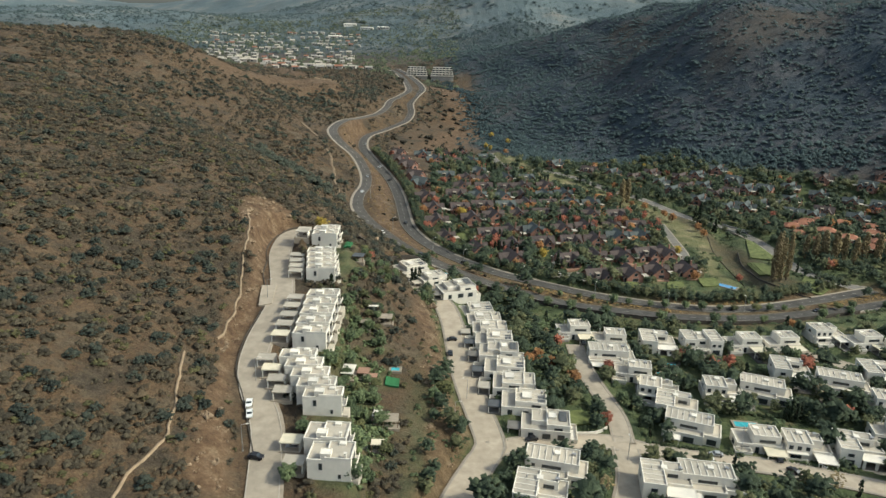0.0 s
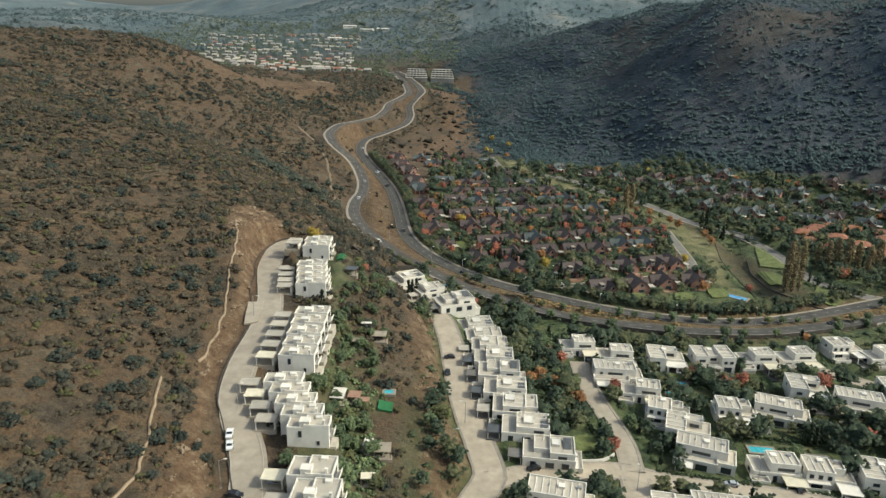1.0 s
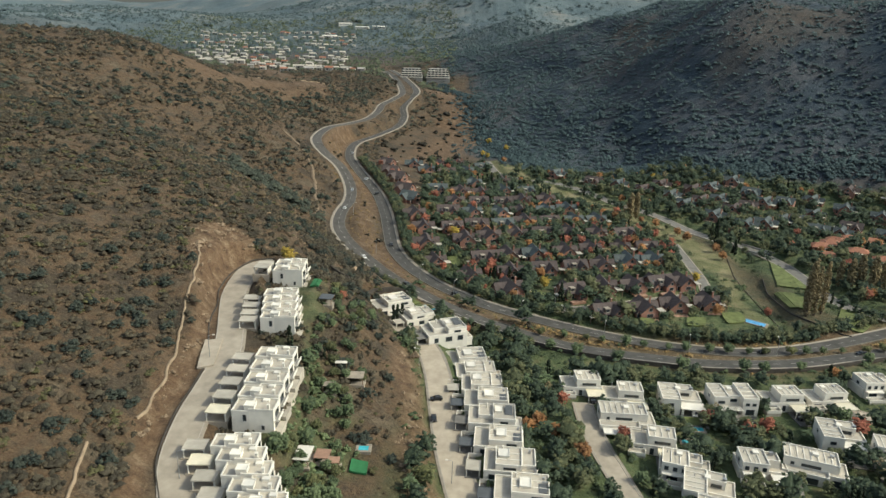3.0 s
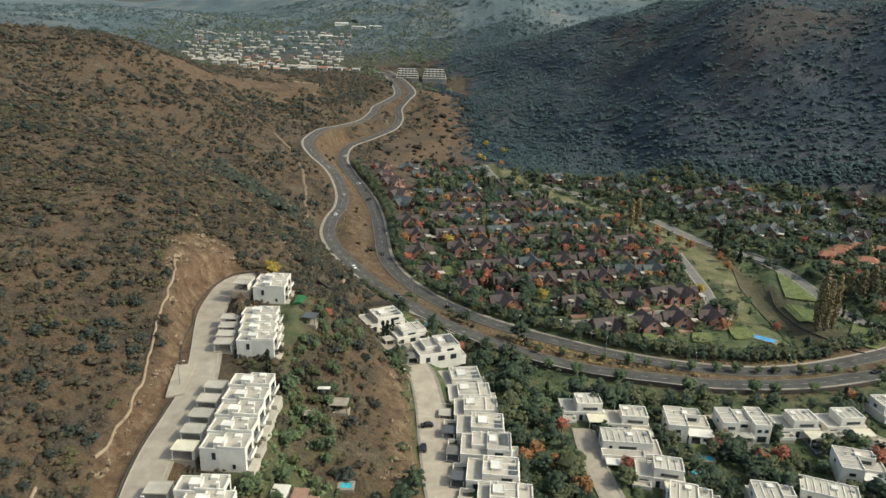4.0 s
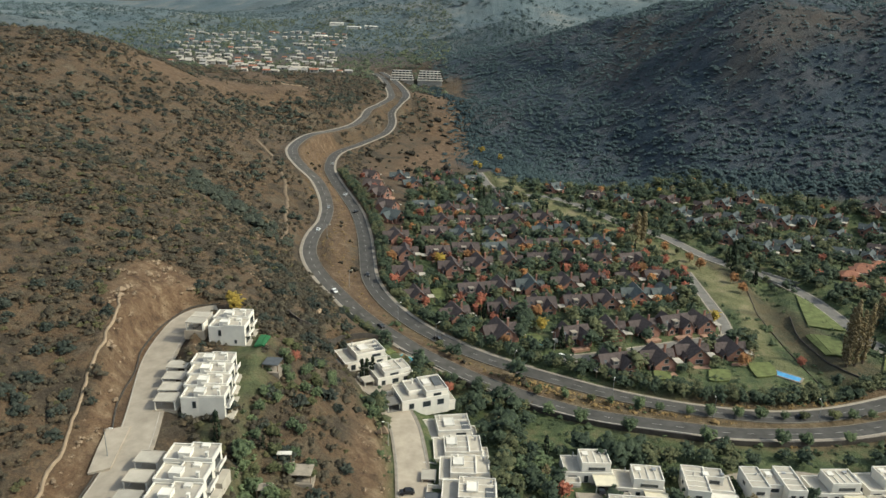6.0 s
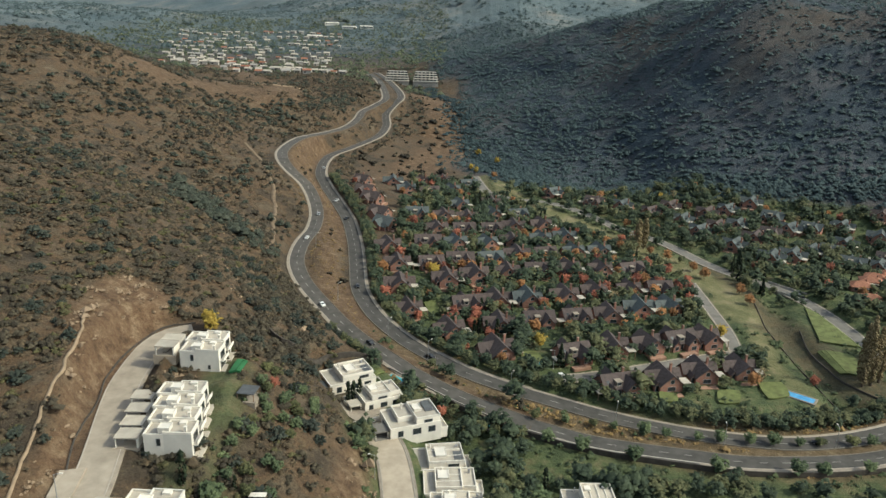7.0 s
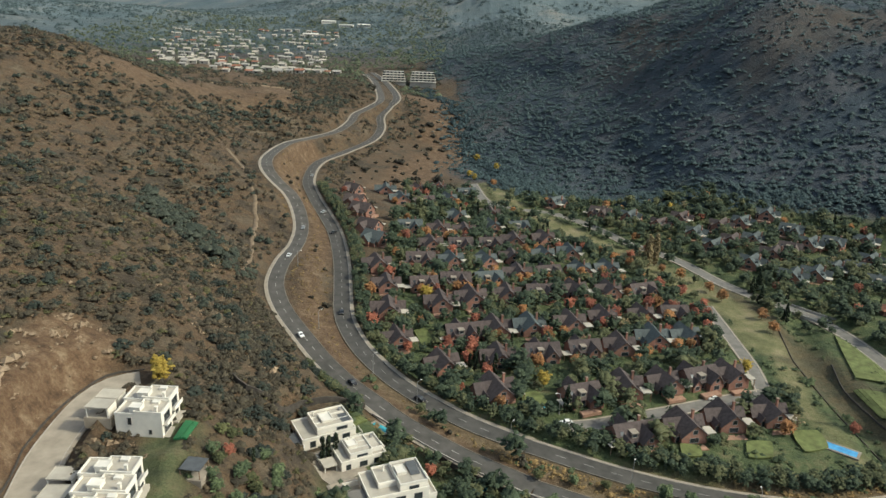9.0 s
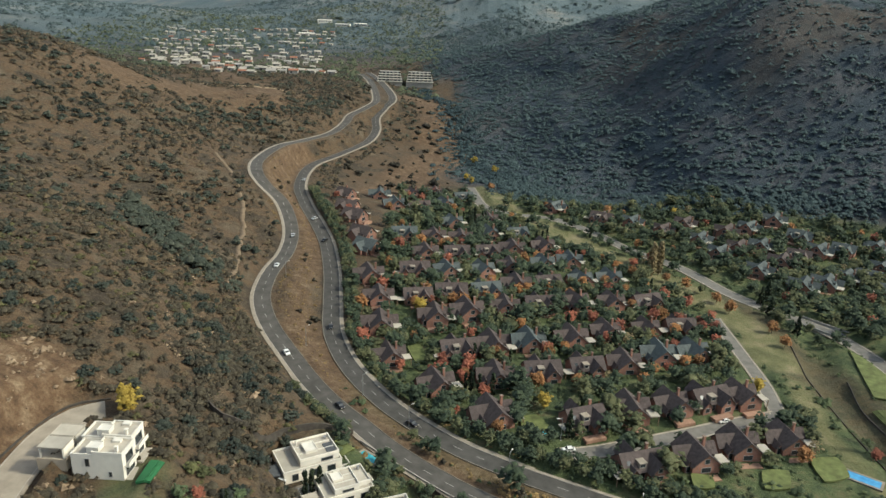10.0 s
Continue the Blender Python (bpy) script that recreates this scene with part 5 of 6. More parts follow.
# ---- plants ----
def crown_points(rng, n, spread, tall, base, kind):
    if kind == "column":
        u = rng.uniform(0, 1, n)
        r = spread * np.sqrt(np.clip(np.sin(np.pi * (0.12 + 0.86 * u)), 0, 1)) * rng.uniform(0.2, 1, n)
        a = rng.uniform(0, 6.283, n)
        return np.stack([r * np.cos(a), r * np.sin(a), base + u * tall], -1)
    if kind == "cone":
        u = rng.uniform(0, 1, n) ** 1.3
        r = spread * (1.02 - u) * rng.uniform(0.3, 1, n)
        a = rng.uniform(0, 6.283, n)
        return np.stack([r * np.cos(a), r * np.sin(a), base + u * tall], -1)
    p = rng.normal(0, 1, (n, 3))
    p /= np.linalg.norm(p, axis=1)[:, None]
    p *= rng.uniform(0.62, 1.0, (n, 1)) * (1 + 0.25 * np.sin(3 * np.arctan2(p[:, 1:2], p[:, :1]) + rng.uniform(0, 6)))
    return p * np.array([spread, spread, tall / 2]) + np.array([0, 0, base + tall / 2])


def crown_core(rng, spread, tall, base):
    """The leafy inside of a round crown: places and sizes of a few large clumps."""
    p = rng.uniform(-0.22, 0.22, (5, 3)) * np.array([spread, spread, tall]) + np.array([0, 0, base + tall / 2])
    return p, np.array([0.62 * spread, 0.62 * spread, 0.30 * tall]) * rng.uniform(0.85, 1.15, (5, 1))


def tree(name, label, leaf, spread, tall, base, kind="round", lumps=100, lump=0.3, seed=1, group=""):
    rng = np.random.default_rng(seed)
    t = thing(name, label, "tree", group)
    s = Shape().tube((0, 0, -0.6), (0.1, 0.05, base + tall * 0.45), 0.055 * (base + tall) * 0.45, 0.05)
    for k in range(5):
        a, z = k * 1.26 + seed, base + tall * (0.08 + 0.09 * k)
        s.tube((0.05, 0.02, z - 0.3), (spread * 0.6 * math.cos(a), spread * 0.6 * math.sin(a), z + tall * 0.22), 0.09, 0.03, 5)
    part("trunk", s, MAT_BARK, t)
    p = crown_points(rng, lumps, spread, tall, base, kind)
    size = lump * spread * rng.uniform(0.6, 1.3, (lumps, 1)) * np.array([1, 1, 0.85])
    if kind != "round":
        size = size * np.array([1, 1, 1.9])
    elif name != "bare_tree":
        inside = crown_core(rng, spread, tall, base)
        p, size = np.concatenate([p, inside[0]]), np.concatenate([size, inside[1]])
    c = new("crown", lumps_mesh("crown", p, size, rng, 0.45, low=kind == "round"))
    c.data.materials.append(leaf)
    c.parent = t
    return prototype(t)


# ---- white rows on the slope ----
TAKEN = np.zeros((6000, 3))
USED = [0]


def take(x, y, r):
    TAKEN[USED[0]] = x, y, r
    USED[0] += 1


def is_free(x, y, r):
    t = TAKEN[:USED[0]]
    return not np.any((t[:, 0] - x) ** 2 + (t[:, 1] - y) ** 2 < (t[:, 2] + r) ** 2)


CARPORT_WHITE = carport(MAT_DECK, "carport with pale grey flat roof beside the street")
CARPORT_CREAM = carport(MAT_CREAM, "carport with cream flat roof beside the street")
# first and last unit centre, roof height of both, number of units, unit width
TERRACES = [((-30.0, 161.3), (-32.6, 170.0), 24.3, 24.8, 2, 8.2), ((-36.8, 187.0), (-48.6, 207.6), 27.0, 29.2, 5, 5.6), ((-47.3, 221.8), (-47.6, 247.4), 31.0, 34.4, 5, 6.4),
            ((-52.8, 272.0), (-55.8, 288.6), 36.0, 37.6, 4, 5.8), ((-58.2, 311.5), (-58.6, 317.6), 38.2, 38.7, 2, 6.2)]
for row, (a, b, za, zb, count, width) in enumerate(TERRACES):
    first, inner = terrace_house(width, True), terrace_house(width, False)
    for i in range(count):
        u = i / (count - 1)
        x, y, z = a[0] + u * (b[0] - a[0]), a[1] + u * (b[1] - a[1]), za + u * (zb - za) - 6.3
        put(first if i == 0 else inner, x, y, z, -2 + 3 * (row % 2))
        take(x, y, 7.5)
        d, h = near_line(LINES["upper_street"], np.array([x - 13.0]), np.array([y]))
        cx = x - 10.6 if row else x - 10.2
        if not (row == 1 and i == 0):
            put(CARPORT_CREAM if (row, i) in ((0, 1), (1, 3), (2, 0)) else CARPORT_WHITE, cx, y + 0.2, max(float(h[0]) + 0.1, ground_at(cx, y) + 0.05), -2 + 4 * (row % 2))
        take(cx, y, 4.0)

# ---- white houses of the middle street ----
STREET_HOUSES = [street_house(k) for k in range(3)]
# x, y, turn, kind, size
for x, y, turn, kind, size in ((34, 213, -6, 2, 1.02), (27.5, 224.5, -5, 0, 1.0), (24.5, 237.5, -4, 1, 1.02), (22, 249.5, -4, 0, 0.98), (20.5, 262, -3, 2, 0.98), (19, 274.5, -2, 0, 0.98), (17.5, 287, 0, 1, 0.98), (15.5, 300, 4, 1, 1.0),
                               (12, 314, 9, 0, 1.04), (2.5, 329.5, 22, 2, 1.08), (-10, 345, 28, 1, 0.92), (-22.5, 357, 29, 0, 1.1)):
    put(STREET_HOUSES[kind], x, y, ground_at(x, y) + 0.3, turn, size)
    take(x, y, 8.6)
    take(x - 10, y - 2, 4.0)

# ---- white villas of the valley ----
VILLAS = [villa(k) for k in range(5)]
VILLA_PLACES = [(70, 273, -3, 3), (76, 260, -10, 0), (81, 247, -16, 4), (86, 235, -18, 2), (88, 220, -20, 3), (57, 295, 2, 0), (72, 289, -4, 0), (93, 289, -6, 2), (113, 290.5, 0, 1), (133, 292, 4, 0), (151, 295, 6, 0),
                (174, 305, 6, 4), (190, 298, 8, 0), (107, 250, -8, 4), (126, 250, -20, 3), (143, 268, -12, 2), (160, 257, -18, 3), (170, 243, -16, 4), (108, 214, -6, 0), (122, 212, -10, 4), (141, 211, -12, 2),
                (35, 186, -12, 3), (28, 172, -12, 2), (83, 187, -8, 3), (68, 185, -8, 2), (160, 222, -12, 0), (180, 268, -8, 2), (186, 232, -12, 1), (205, 290, 6, 2)]
for x, y, turn, kind in VILLA_PLACES:
    put(VILLAS[kind], x, y, ground_at(x, y) + 0.1, turn, 1.02)
    take(x, y, 7.9)
    take(x + (3 if kind != 1 else 0), y - 6.5, 3.5)

# ---- brick houses beyond the avenue ----
BRICKS = [brick_house(MAT_ROOF_BROWN, 0), brick_house(MAT_ROOF_BROWN, 1), brick_house(MAT_ROOF_SLATE, 0), brick_house(MAT_ROOF_SLATE, 1)]
BRICK_ROWS = {
    "upper court": [(-52, 650), (9, 703), (-46, 616), (-17, 643), (-1, 645), (16, 664), (-39, 597), (22, 618), (46, 635), (30, 690), (-30, 668), (-8, 690)],
    "sixth": [(-31, 570), (-7, 578), (11, 582), (27, 587), (45, 604), (63, 611)],
    "fifth": [(-26, 551), (7, 550), (24, 557), (42, 567), (58, 579), (78, 590)],
    "fourth": [(-20, 509), (2, 521), (19, 526), (38, 533), (54, 546), (74, 559), (91, 568)],
    "third": [(-13, 486), (5, 491), (21, 498), (38, 504), (55, 517), (72, 526), (92, 537), (109, 543)],
    "second": [(-10, 462), (14, 473), (29, 479), (47, 487), (64, 493), (83, 501), (102, 506), (120, 510)],
    "street": [(-4, 438), (24, 446), (39, 449), (55, 453), (74, 457), (91, 467), (111, 474), (128, 480)],
    "garden": [(16, 417), (39, 423), (57, 427), (75, 431), (92, 436), (109, 446), (125, 450)],
    "court": [(36, 392), (67, 391), (85, 398), (102, 404), (117, 410), (131, 414)],
    "end": [(80, 366), (100, 372), (117, 380), (135, 385)],
    "east": [(98, 679), (127, 656), (147, 649), (164, 633), (182, 644), (182, 614), (203, 625), (220, 631), (187, 591), (202, 600), (217, 602), (200, 563)],
    "far east": [(219, 577), (247, 616), (234, 588), (251, 597), (268, 601), (215, 541), (231, 547), (250, 562), (266, 568), (291, 604), (283, 582), (310, 590), (240, 640), (330, 575), (300, 560), (350, 592), (322, 612), (345, 560), (372, 575), (368, 600), (392, 588), (318, 542), (342, 536), (366, 548), (390, 556), (285, 545), (268, 545)],
}
rng = np.random.default_rng(11)
for row, places in BRICK_ROWS.items():
    for x, y in places:
        east = row in ("east", "far east")
        turn = (-38 if east else 14) + rng.uniform(-9, 9)
        if x < -20 and y < 660:
            turn += 50
        slate = rng.uniform() < (0.65 if east else 0.3)
        put(BRICKS[(2 if slate else 0) + int(rng.uniform() < 0.68)], x, y, None, turn, rng.uniform(1.06, 1.22))
        take(x, y, 6.6)
CLAY = clay_house()
for x, y in [(246, 497), (266, 516), (240, 476), (282, 528), (266, 488), (258, 507), (296, 525), (311, 512), (272, 470), (299, 488), (275, 449), (318, 480), (290, 462), (330, 505), (330, 455)]:
    put(CLAY, x, y, None, -25 + rng.uniform(-15, 15), 0.95)
    take(x, y, 6.5)

# ---- distant town ----
TOWN = [town_house(MAT_DECK), town_house(MAT_CONCRETE), town_house(MAT_ROOF_CLAY)]
for k, (y, x0, x1) in enumerate([(1045, -290, -150), (1085, -330, -140), (1120, -250, -130), (1150, -380, -150), (1185, -420, -150), (1225, -400, -170), (1270, -430, -170), (1320, -460, -180), (1375, -470, -190), (1435, -500, -200),
                                 (1500, -520, -210), (1570, -560, -215), (1640, -560, -220), (1700, -580, -225), (1770, -600, -230), (1830, -520, -240)]):
    x = x0 + rng.uniform(0, 10)
    while x < x1:
        yy = y + 14 * math.sin(x * 0.021 + k) + rng.uniform(-5, 5)
        if rng.uniform() < 0.72 and float(looked_up("edge", x, yy)) > 7 and is_free(x, yy, 4):
            put(TOWN[0 if rng.uniform() < 0.5 else 1 if rng.uniform() < 0.7 else 2], x, yy, None, rng.uniform(-16, 16), rng.uniform(0.7, 1.15))
            take(x, yy, 6)
        x += rng.uniform(11, 20)


def apartment_building():
    b = thing("apartment_building", "long white four-storey terraced apartment building on the slope", "building")
    for k, (x0, x1) in enumerate(((-36, -3), (3, 38))):
        for f in range(4):
            part("storey", Shape().box(x0 + f, x1 - f, -6 + f * 0.6, 8, -16 if f == 0 else f * 3.2 - 0.4, f * 3.2 + 2.9), MAT_CONCRETE, b)
            part("balcony", Shape().box(x0 + f - 0.6, x1 - f + 0.6, -8 + f * 0.6, -5.9 + f * 0.6, f * 3.2 - 0.4, f * 3.2 + 0.6), MAT_WHITE, b)
            for i in range(6):
                window(b, "-y", -6 + f * 0.6, f * 3.2 + 0.7, x0 + 4 + i * (x1 - x0 - 8) / 5, 3.4, 2.0)
    return b


apartments = apartment_building()
apartments.matrix_basis = pose(-44, 1150, ground_at(-44, 1150) + 5, 0, 0, 3)
hall = thing("white_hall", "long low white building in the distant town", "building", "distant halls")
part("wall", Shape().box(-24, 24, -7, 7, -5, 7), MAT_WHITE, hall)
part("roof", gable_roof(-24, 24, -7, 7, 7, 9, "x"), MAT_WHITE, hall)
for i in range(7):
    window(hall, "-y", -7, 2, -18 + i * 6, 3.5, 2.5)
prototype(hall)
for x, y, turn in ((-285, 1950, 4), (-235, 1900, -8), (-190, 1880, -12), (-300, 1800, 6)):
    put(hall, x, y, None, turn, 0.7)

# ---- trees ----
ROUND = [tree("garden_tree", "green leafy garden tree", LEAF_GREEN, 2.6, 4.6, 1.2, "round", 150, 0.22, s, "garden trees") for s in (1, 2, 3)]
OLIVE = [tree("olive_tree", "spreading olive-green garden tree", LEAF_OLIVE, 2.9, 4.0, 1.3, "round", 150, 0.21, s, "garden trees") for s in (4, 5)]
RED = [tree("red_maple", "red autumn tree in the gardens", LEAF_RED, 2.3, 5.0, 1.3, "round", 150, 0.21, s, "autumn trees") for s in (6, 7)]
ORANGE = [tree("orange_tree", "orange autumn tree in the gardens", LEAF_ORANGE, 2.4, 4.6, 1.2, "round", 150, 0.21, s, "autumn trees") for s in (8, 9)]
YELLOW = [tree("yellow_tree", "bright yellow autumn tree", LEAF_YELLOW, 2.6, 5.0, 1.4, "round", 150, 0.21, s, "autumn trees") for s in (10,)]
CYPRESS = [tree("cypress", "slim dark green cypress tree", LEAF_DARK, 0.85, 7.2, 0.3, "column", 60, 0.42, s, "cypresses") for s in (12,)]
CONIFER = [tree("conifer", "tall dark conical conifer", LEAF_DARK, 2.6, 10.0, 0.8, "cone", 85, 0.22, s, "conifers") for s in (13,)]
POPLAR = [tree("poplar", "tall bare tan poplar", LEAF_TAN, 2.3, 16.0, 1.5, "column", 320, 0.2, s, "poplars") for s in (14, 15)]
TALL_POPLAR = [tree("poplar", "very tall half-bare tan poplar", LEAF_TAN, 1.9, 25.0, 1.5, "column", 460, 0.19, s, "poplars") for s in (21, 22)]
BARE = [tree("bare_tree", "half-bare tan winter tree", LEAF_TAN, 2.2, 4.6, 1.4, "round", 60, 0.2, 17, "garden trees")]


def plant(kinds, places, lo=0.85, hi=1.2):
    for x, y in places:
        put(kinds[rng.integers(len(kinds))], x, y, None, rng.uniform(0, 360), rng.uniform(lo, hi))
        take(x, y, 1.3)


plant(RED, [(-10, 684), (9, 701), (30, 459), (18, 431), (28, 429), (87, 479), (118, 489), (133, 481), (140, 486), (148, 494), (140, 466), (-7, 509), (293, 613), (28, 576), (48, 283), (100, 278), (112, 271), (66, 264), (57, 221), (152, 273), (120, 274), (130, 487), (144, 478)])
plant(ORANGE, [(9, 496), (22, 490), (27, 488), (38, 497), (55, 509), (71, 517), (82, 514), (62, 444), (70, 419), (111, 576), (117, 563), (114, 527), (142, 549), (162, 507), (173, 483), (172, 467), (63, 649), (135, 676), (53, 731), (33, 262), (42, 260), (37, 266), (50, 249), (164, 315), (125, 556), (150, 540), (160, 520)])
plant(YELLOW, [(181, 668), (34, 768), (43, 840), (60, 803), (55, 401), (7, 479), (141, 423), (38, 755), (-66, 341), (-64, 337)])
plant(CYPRESS, [(29, 416), (32, 415), (27, 417), (37, 412), (25, 627), (29, 628), (33, 629), (37, 630), (42, 632), (75, 604), (79, 604), (82, 606), (126, 233), (128, 233), (130, 233), (132, 234), (122, 262), (160, 311), (-20, 343), (-18, 344), (-16, 345), (-47, 262), (44, 633), (20, 626)], 0.95, 1.3)
plant(CONIFER, [(61, 383), (91, 452), (184, 522), (189, 526), (182, 506), (186, 485), (73, 464), (-10, 640)], 0.85, 1.15)
plant(POPLAR, [(136, 558), (141, 561), (222, 426), (226, 422), (231, 422), (237, 420), (243, 421), (249, 419), (256, 422), (264, 421), (272, 424), (282, 430)], 0.85, 1.15)
plant(TALL_POPLAR, [(183, 380), (187, 381), (192, 384), (188, 388), (185, 386)], 0.9, 1.1)
for x, y in BRICK_ROWS["third"] + BRICK_ROWS["street"] + BRICK_ROWS["upper court"][:6]:
    plant(ORANGE if (y > 480 and y < 600) or rng.uniform() < 0.25 else RED, [(x + rng.uniform(-8, 8), y - 7.5 + rng.uniform(-2, 1))], 0.8, 1.2)
for k in range(45):
    x, y = rng.uniform(-20, 150), rng.uniform(400, 600)
    if is_free(x, y, 1.2) and float(looked_up("edge", x, y)) > 1 and float(looked_up("lush", x, y)) > 0.5:
        plant(RED if (x * 0.3 + y) % 60 < 28 else ORANGE, [(x, y)], 0.85, 1.25)
for k in range(90):
    x, y = rng.uniform(-40, -15), rng.uniform(156, 262)
    x -= 0.06 * (y - 156)
    if is_free(x, y, 1.4) and float(looked_up("edge", x, y)) > 3 and float(looked_up("lush", x, y)) > 0.25 and np.hypot(x + 20, y - 226) > 8:
        plant(ROUND if rng.uniform() < 0.8 else OLIVE, [(x, y)], 0.5, 0.95)
plant(ROUND, [(-41, 157), (-24, 159), (-22.5, 166), (-25, 175), (-41, 178), (-40, 214), (-37, 240), (-36, 206), (-41, 262)], 0.7, 1.1)
# rows along the ring road, and the green belt beside the avenue
NORTH = ([], [])
for name, offset, step, kinds in (("ring_road_inner", -6.6, 8.5, ROUND), ("ring_road_outer", 7.8, 5.0, OLIVE + ROUND), ("ring_road_outer", 11.0, 6.0, ROUND), ("avenue_east", 7.4, 5.0, OLIVE + ROUND), ("avenue_east", 10.5, 5.5, ROUND)):
    line = LINES[name]
    n = normals_of(line)
    run = np.concatenate([[0], np.cumsum(np.linalg.norm(np.diff(line[:, :2], axis=0), axis=1))])
    for s in np.arange(0, run[-1], step):
        s = s + rng.uniform(-1.2, 1.2)
        x, y = (np.interp(s, run, line[:, k] + n[:, k] * (offset + rng.uniform(-0.9, 0.9))) for k in (0, 1))
        if y < 470 and x > -60 and is_free(x, y, 0.6) and float(looked_up("edge", x, y)) > 0.6 and rng.uniform() < 0.9:
            if abs(offset) > 7.6 or name == "avenue_east":
                NORTH[int(rng.uniform() < 0.4)].append((x, y, rng.uniform(0.7, 1.1)))
                take(x, y, 1.1)
            else:
                plant(kinds, [(x, y)], 0.75, 1.1)
for x in np.arange(48, 215, 9.0):
    y = 342 + 0.0016 * (x - 118) ** 2
    plant(ROUND if rng.uniform() < 0.7 else OLIVE, [(x + rng.uniform(-2, 2), y - 6.5)], 0.5, 0.85)
# gardens
for x, y, r in ((152, 368, 8), (145, 372, 6), (125, 365, 5), (51, 390, 5), (7, 445, 6), (198, 440, 12), (187, 400, 9), (205, 376, 9), (99, 361, 4), (94, 278, 3), (48, 224, 5), (-20, 225, 4), (-4.5, 364.5, 4), (110, 229, 4), (127, 225, 4)):
    take(x, y, r)
count, USED_GREEN = 0, [0]
for k in range(19000):
    zone = rng.uniform()
    if zone < 0.58:
        x, y = rng.uniform(-45, 400), rng.uniform(355, 700)
    elif zone < 0.80:
        x, y = rng.uniform(-12, 215), rng.uniform(165, 362)
    elif zone < 0.98:
        continue
    else:
        x, y = rng.uniform(-41, -24), rng.uniform(160, 320)
    h = float(hillness(np.array([x]), np.array([y]))[0])
    if (zone < 0.58 and y < 362) or (zone >= 0.58 and x > 40 and y > 311):
        continue
    if zone < 0.92 and (h > 0.35 or float(looked_up("lush", x, y)) < 0.5):
        continue
    if float(looked_up("edge", x, y)) < 1.0 or not is_free(x, y, 1.0):
        continue
    if (150 < x < 205 and 350 < y < 480 and rng.uniform() < 0.85) or (rng.uniform() < 0.9 and float(parkness(np.array([x]), np.array([y]))[0]) > 0.4):
        continue
    pick = rng.uniform()
    north = y > 350
    kinds = ROUND if pick < 0.55 else OLIVE if pick < 0.80 else CYPRESS if pick < 0.825 else BARE if pick < 0.84 else RED if pick < (0.855 if north else 0.843) else ORANGE if pick < (0.88 if north else 0.848) else ROUND
    if kinds in (ROUND, OLIVE) and zone < 0.92 and (north or USED_GREEN[0] > 30):
        NORTH[0 if kinds is ROUND else 1].append((x, y, rng.uniform(0.75, 1.3) * (1.45 if rng.uniform() < 0.2 else 1.0)))
        take(x, y, 1.2)
    else:
        USED_GREEN[0] += kinds in (ROUND, OLIVE)
        plant(kinds, [(x, y)], 0.6, 1.15 if zone < 0.92 else 0.6)
    count += 1
    if count > 2300:
        break


for name, offset in (("avenue_east", 7.6), ("avenue_east", 10.8)):
    line = LINES[name]
    n = normals_of(line)
    for i in range(60, len(line)):
        x, y = line[i, :2] + n[i] * (offset + rng.uniform(-1, 1))
        if 470 < y < 650 and is_free(x, y, 0.4):
            NORTH[i % 2].append((x, y, rng.uniform(0.6, 1.1)))
line = LINES["avenue_west"]
n = normals_of(line)
for i in range(len(line) - 24, len(line)):
    for offset in (-7.4, -10.5):
        x, y = line[i, :2] + n[i] * (offset + rng.uniform(-1, 1))
        if is_free(x, y, 0.4) and rng.uniform() < 0.6:
            NORTH[i % 2].append((x, y, rng.uniform(0.5, 0.9)))
for offset in (6.4, 9.4, 12.6):
    line = LINES["ring_road_outer"]
    n = normals_of(line)
    for i in range(len(line)):
        x, y = line[i, :2] + n[i] * (offset + rng.uniform(-1.2, 1.2))
        if is_free(x, y, 0.3) and float(looked_up("edge", x, y)) > 1.5:
            NORTH[i % 3 == 0].append((x, y, rng.uniform(0.6, 1.0)))
joined_trees("green_garden_trees", "green trees filling the gardens between brick houses", LEAF_GROVE, NORTH[0], rng)
joined_trees("olive_garden_trees", "olive-green trees filling the gardens between brick houses", LEAF_GROVE_OLIVE, NORTH[1], rng)


def garden_keep(x, y, u):
    z, edge = surface(x, y)
    return (looked_up("lush", x, y) > 0.4) & (edge > 0.8) & (u < 0.95 - 0.85 * parkness(x, y)) & (hillness(x, y) < 0.6)


x, y = scatter(rng, 15000, -40, 400, 160, 720, garden_keep)
k = np.array([is_free(a, b, 0.2) for a, b in zip(x, y)])
shrubs("garden_shrubs", "dense green garden shrubs and hedges between the houses", x[k], y[k], rng.gamma(3.0, 0.22, int(k.sum())) + 0.4, 5, LEAF_HEDGE, rng, 0.8, 0.55, True)
x, y = scatter(rng, 1700, -42, -14, 155, 325, lambda x, y, u: (looked_up("lush", x, y) > 0.3) & (surface(x, y)[1] > 3))
k = np.array([is_free(a, b, 0.2) for a, b in zip(x, y)])
shrubs("slope_garden_shrubs", "green shrubs in the terraced back gardens", x[k], y[k], rng.gamma(3.0, 0.25, int(k.sum())) + 0.4, 7, LEAF_GREEN, rng, 0.8)
x, y = scatter(rng, 9000, -700, 0, 1040, 2100, lambda x, y, u: (surface(x, y)[1] > 5) & (cut_slope(x, y) < 0.3) & (u < 0.6 + fbm(x / 90, y / 90, 3, 61) * 1.6))
shrubs("town_trees", "scattered trees in the distant town", x, y, rng.gamma(3.0, 0.6, len(x)) + 1.2, 5, MAT_TOWN_TREE, rng, 0.95, 0.5, True)

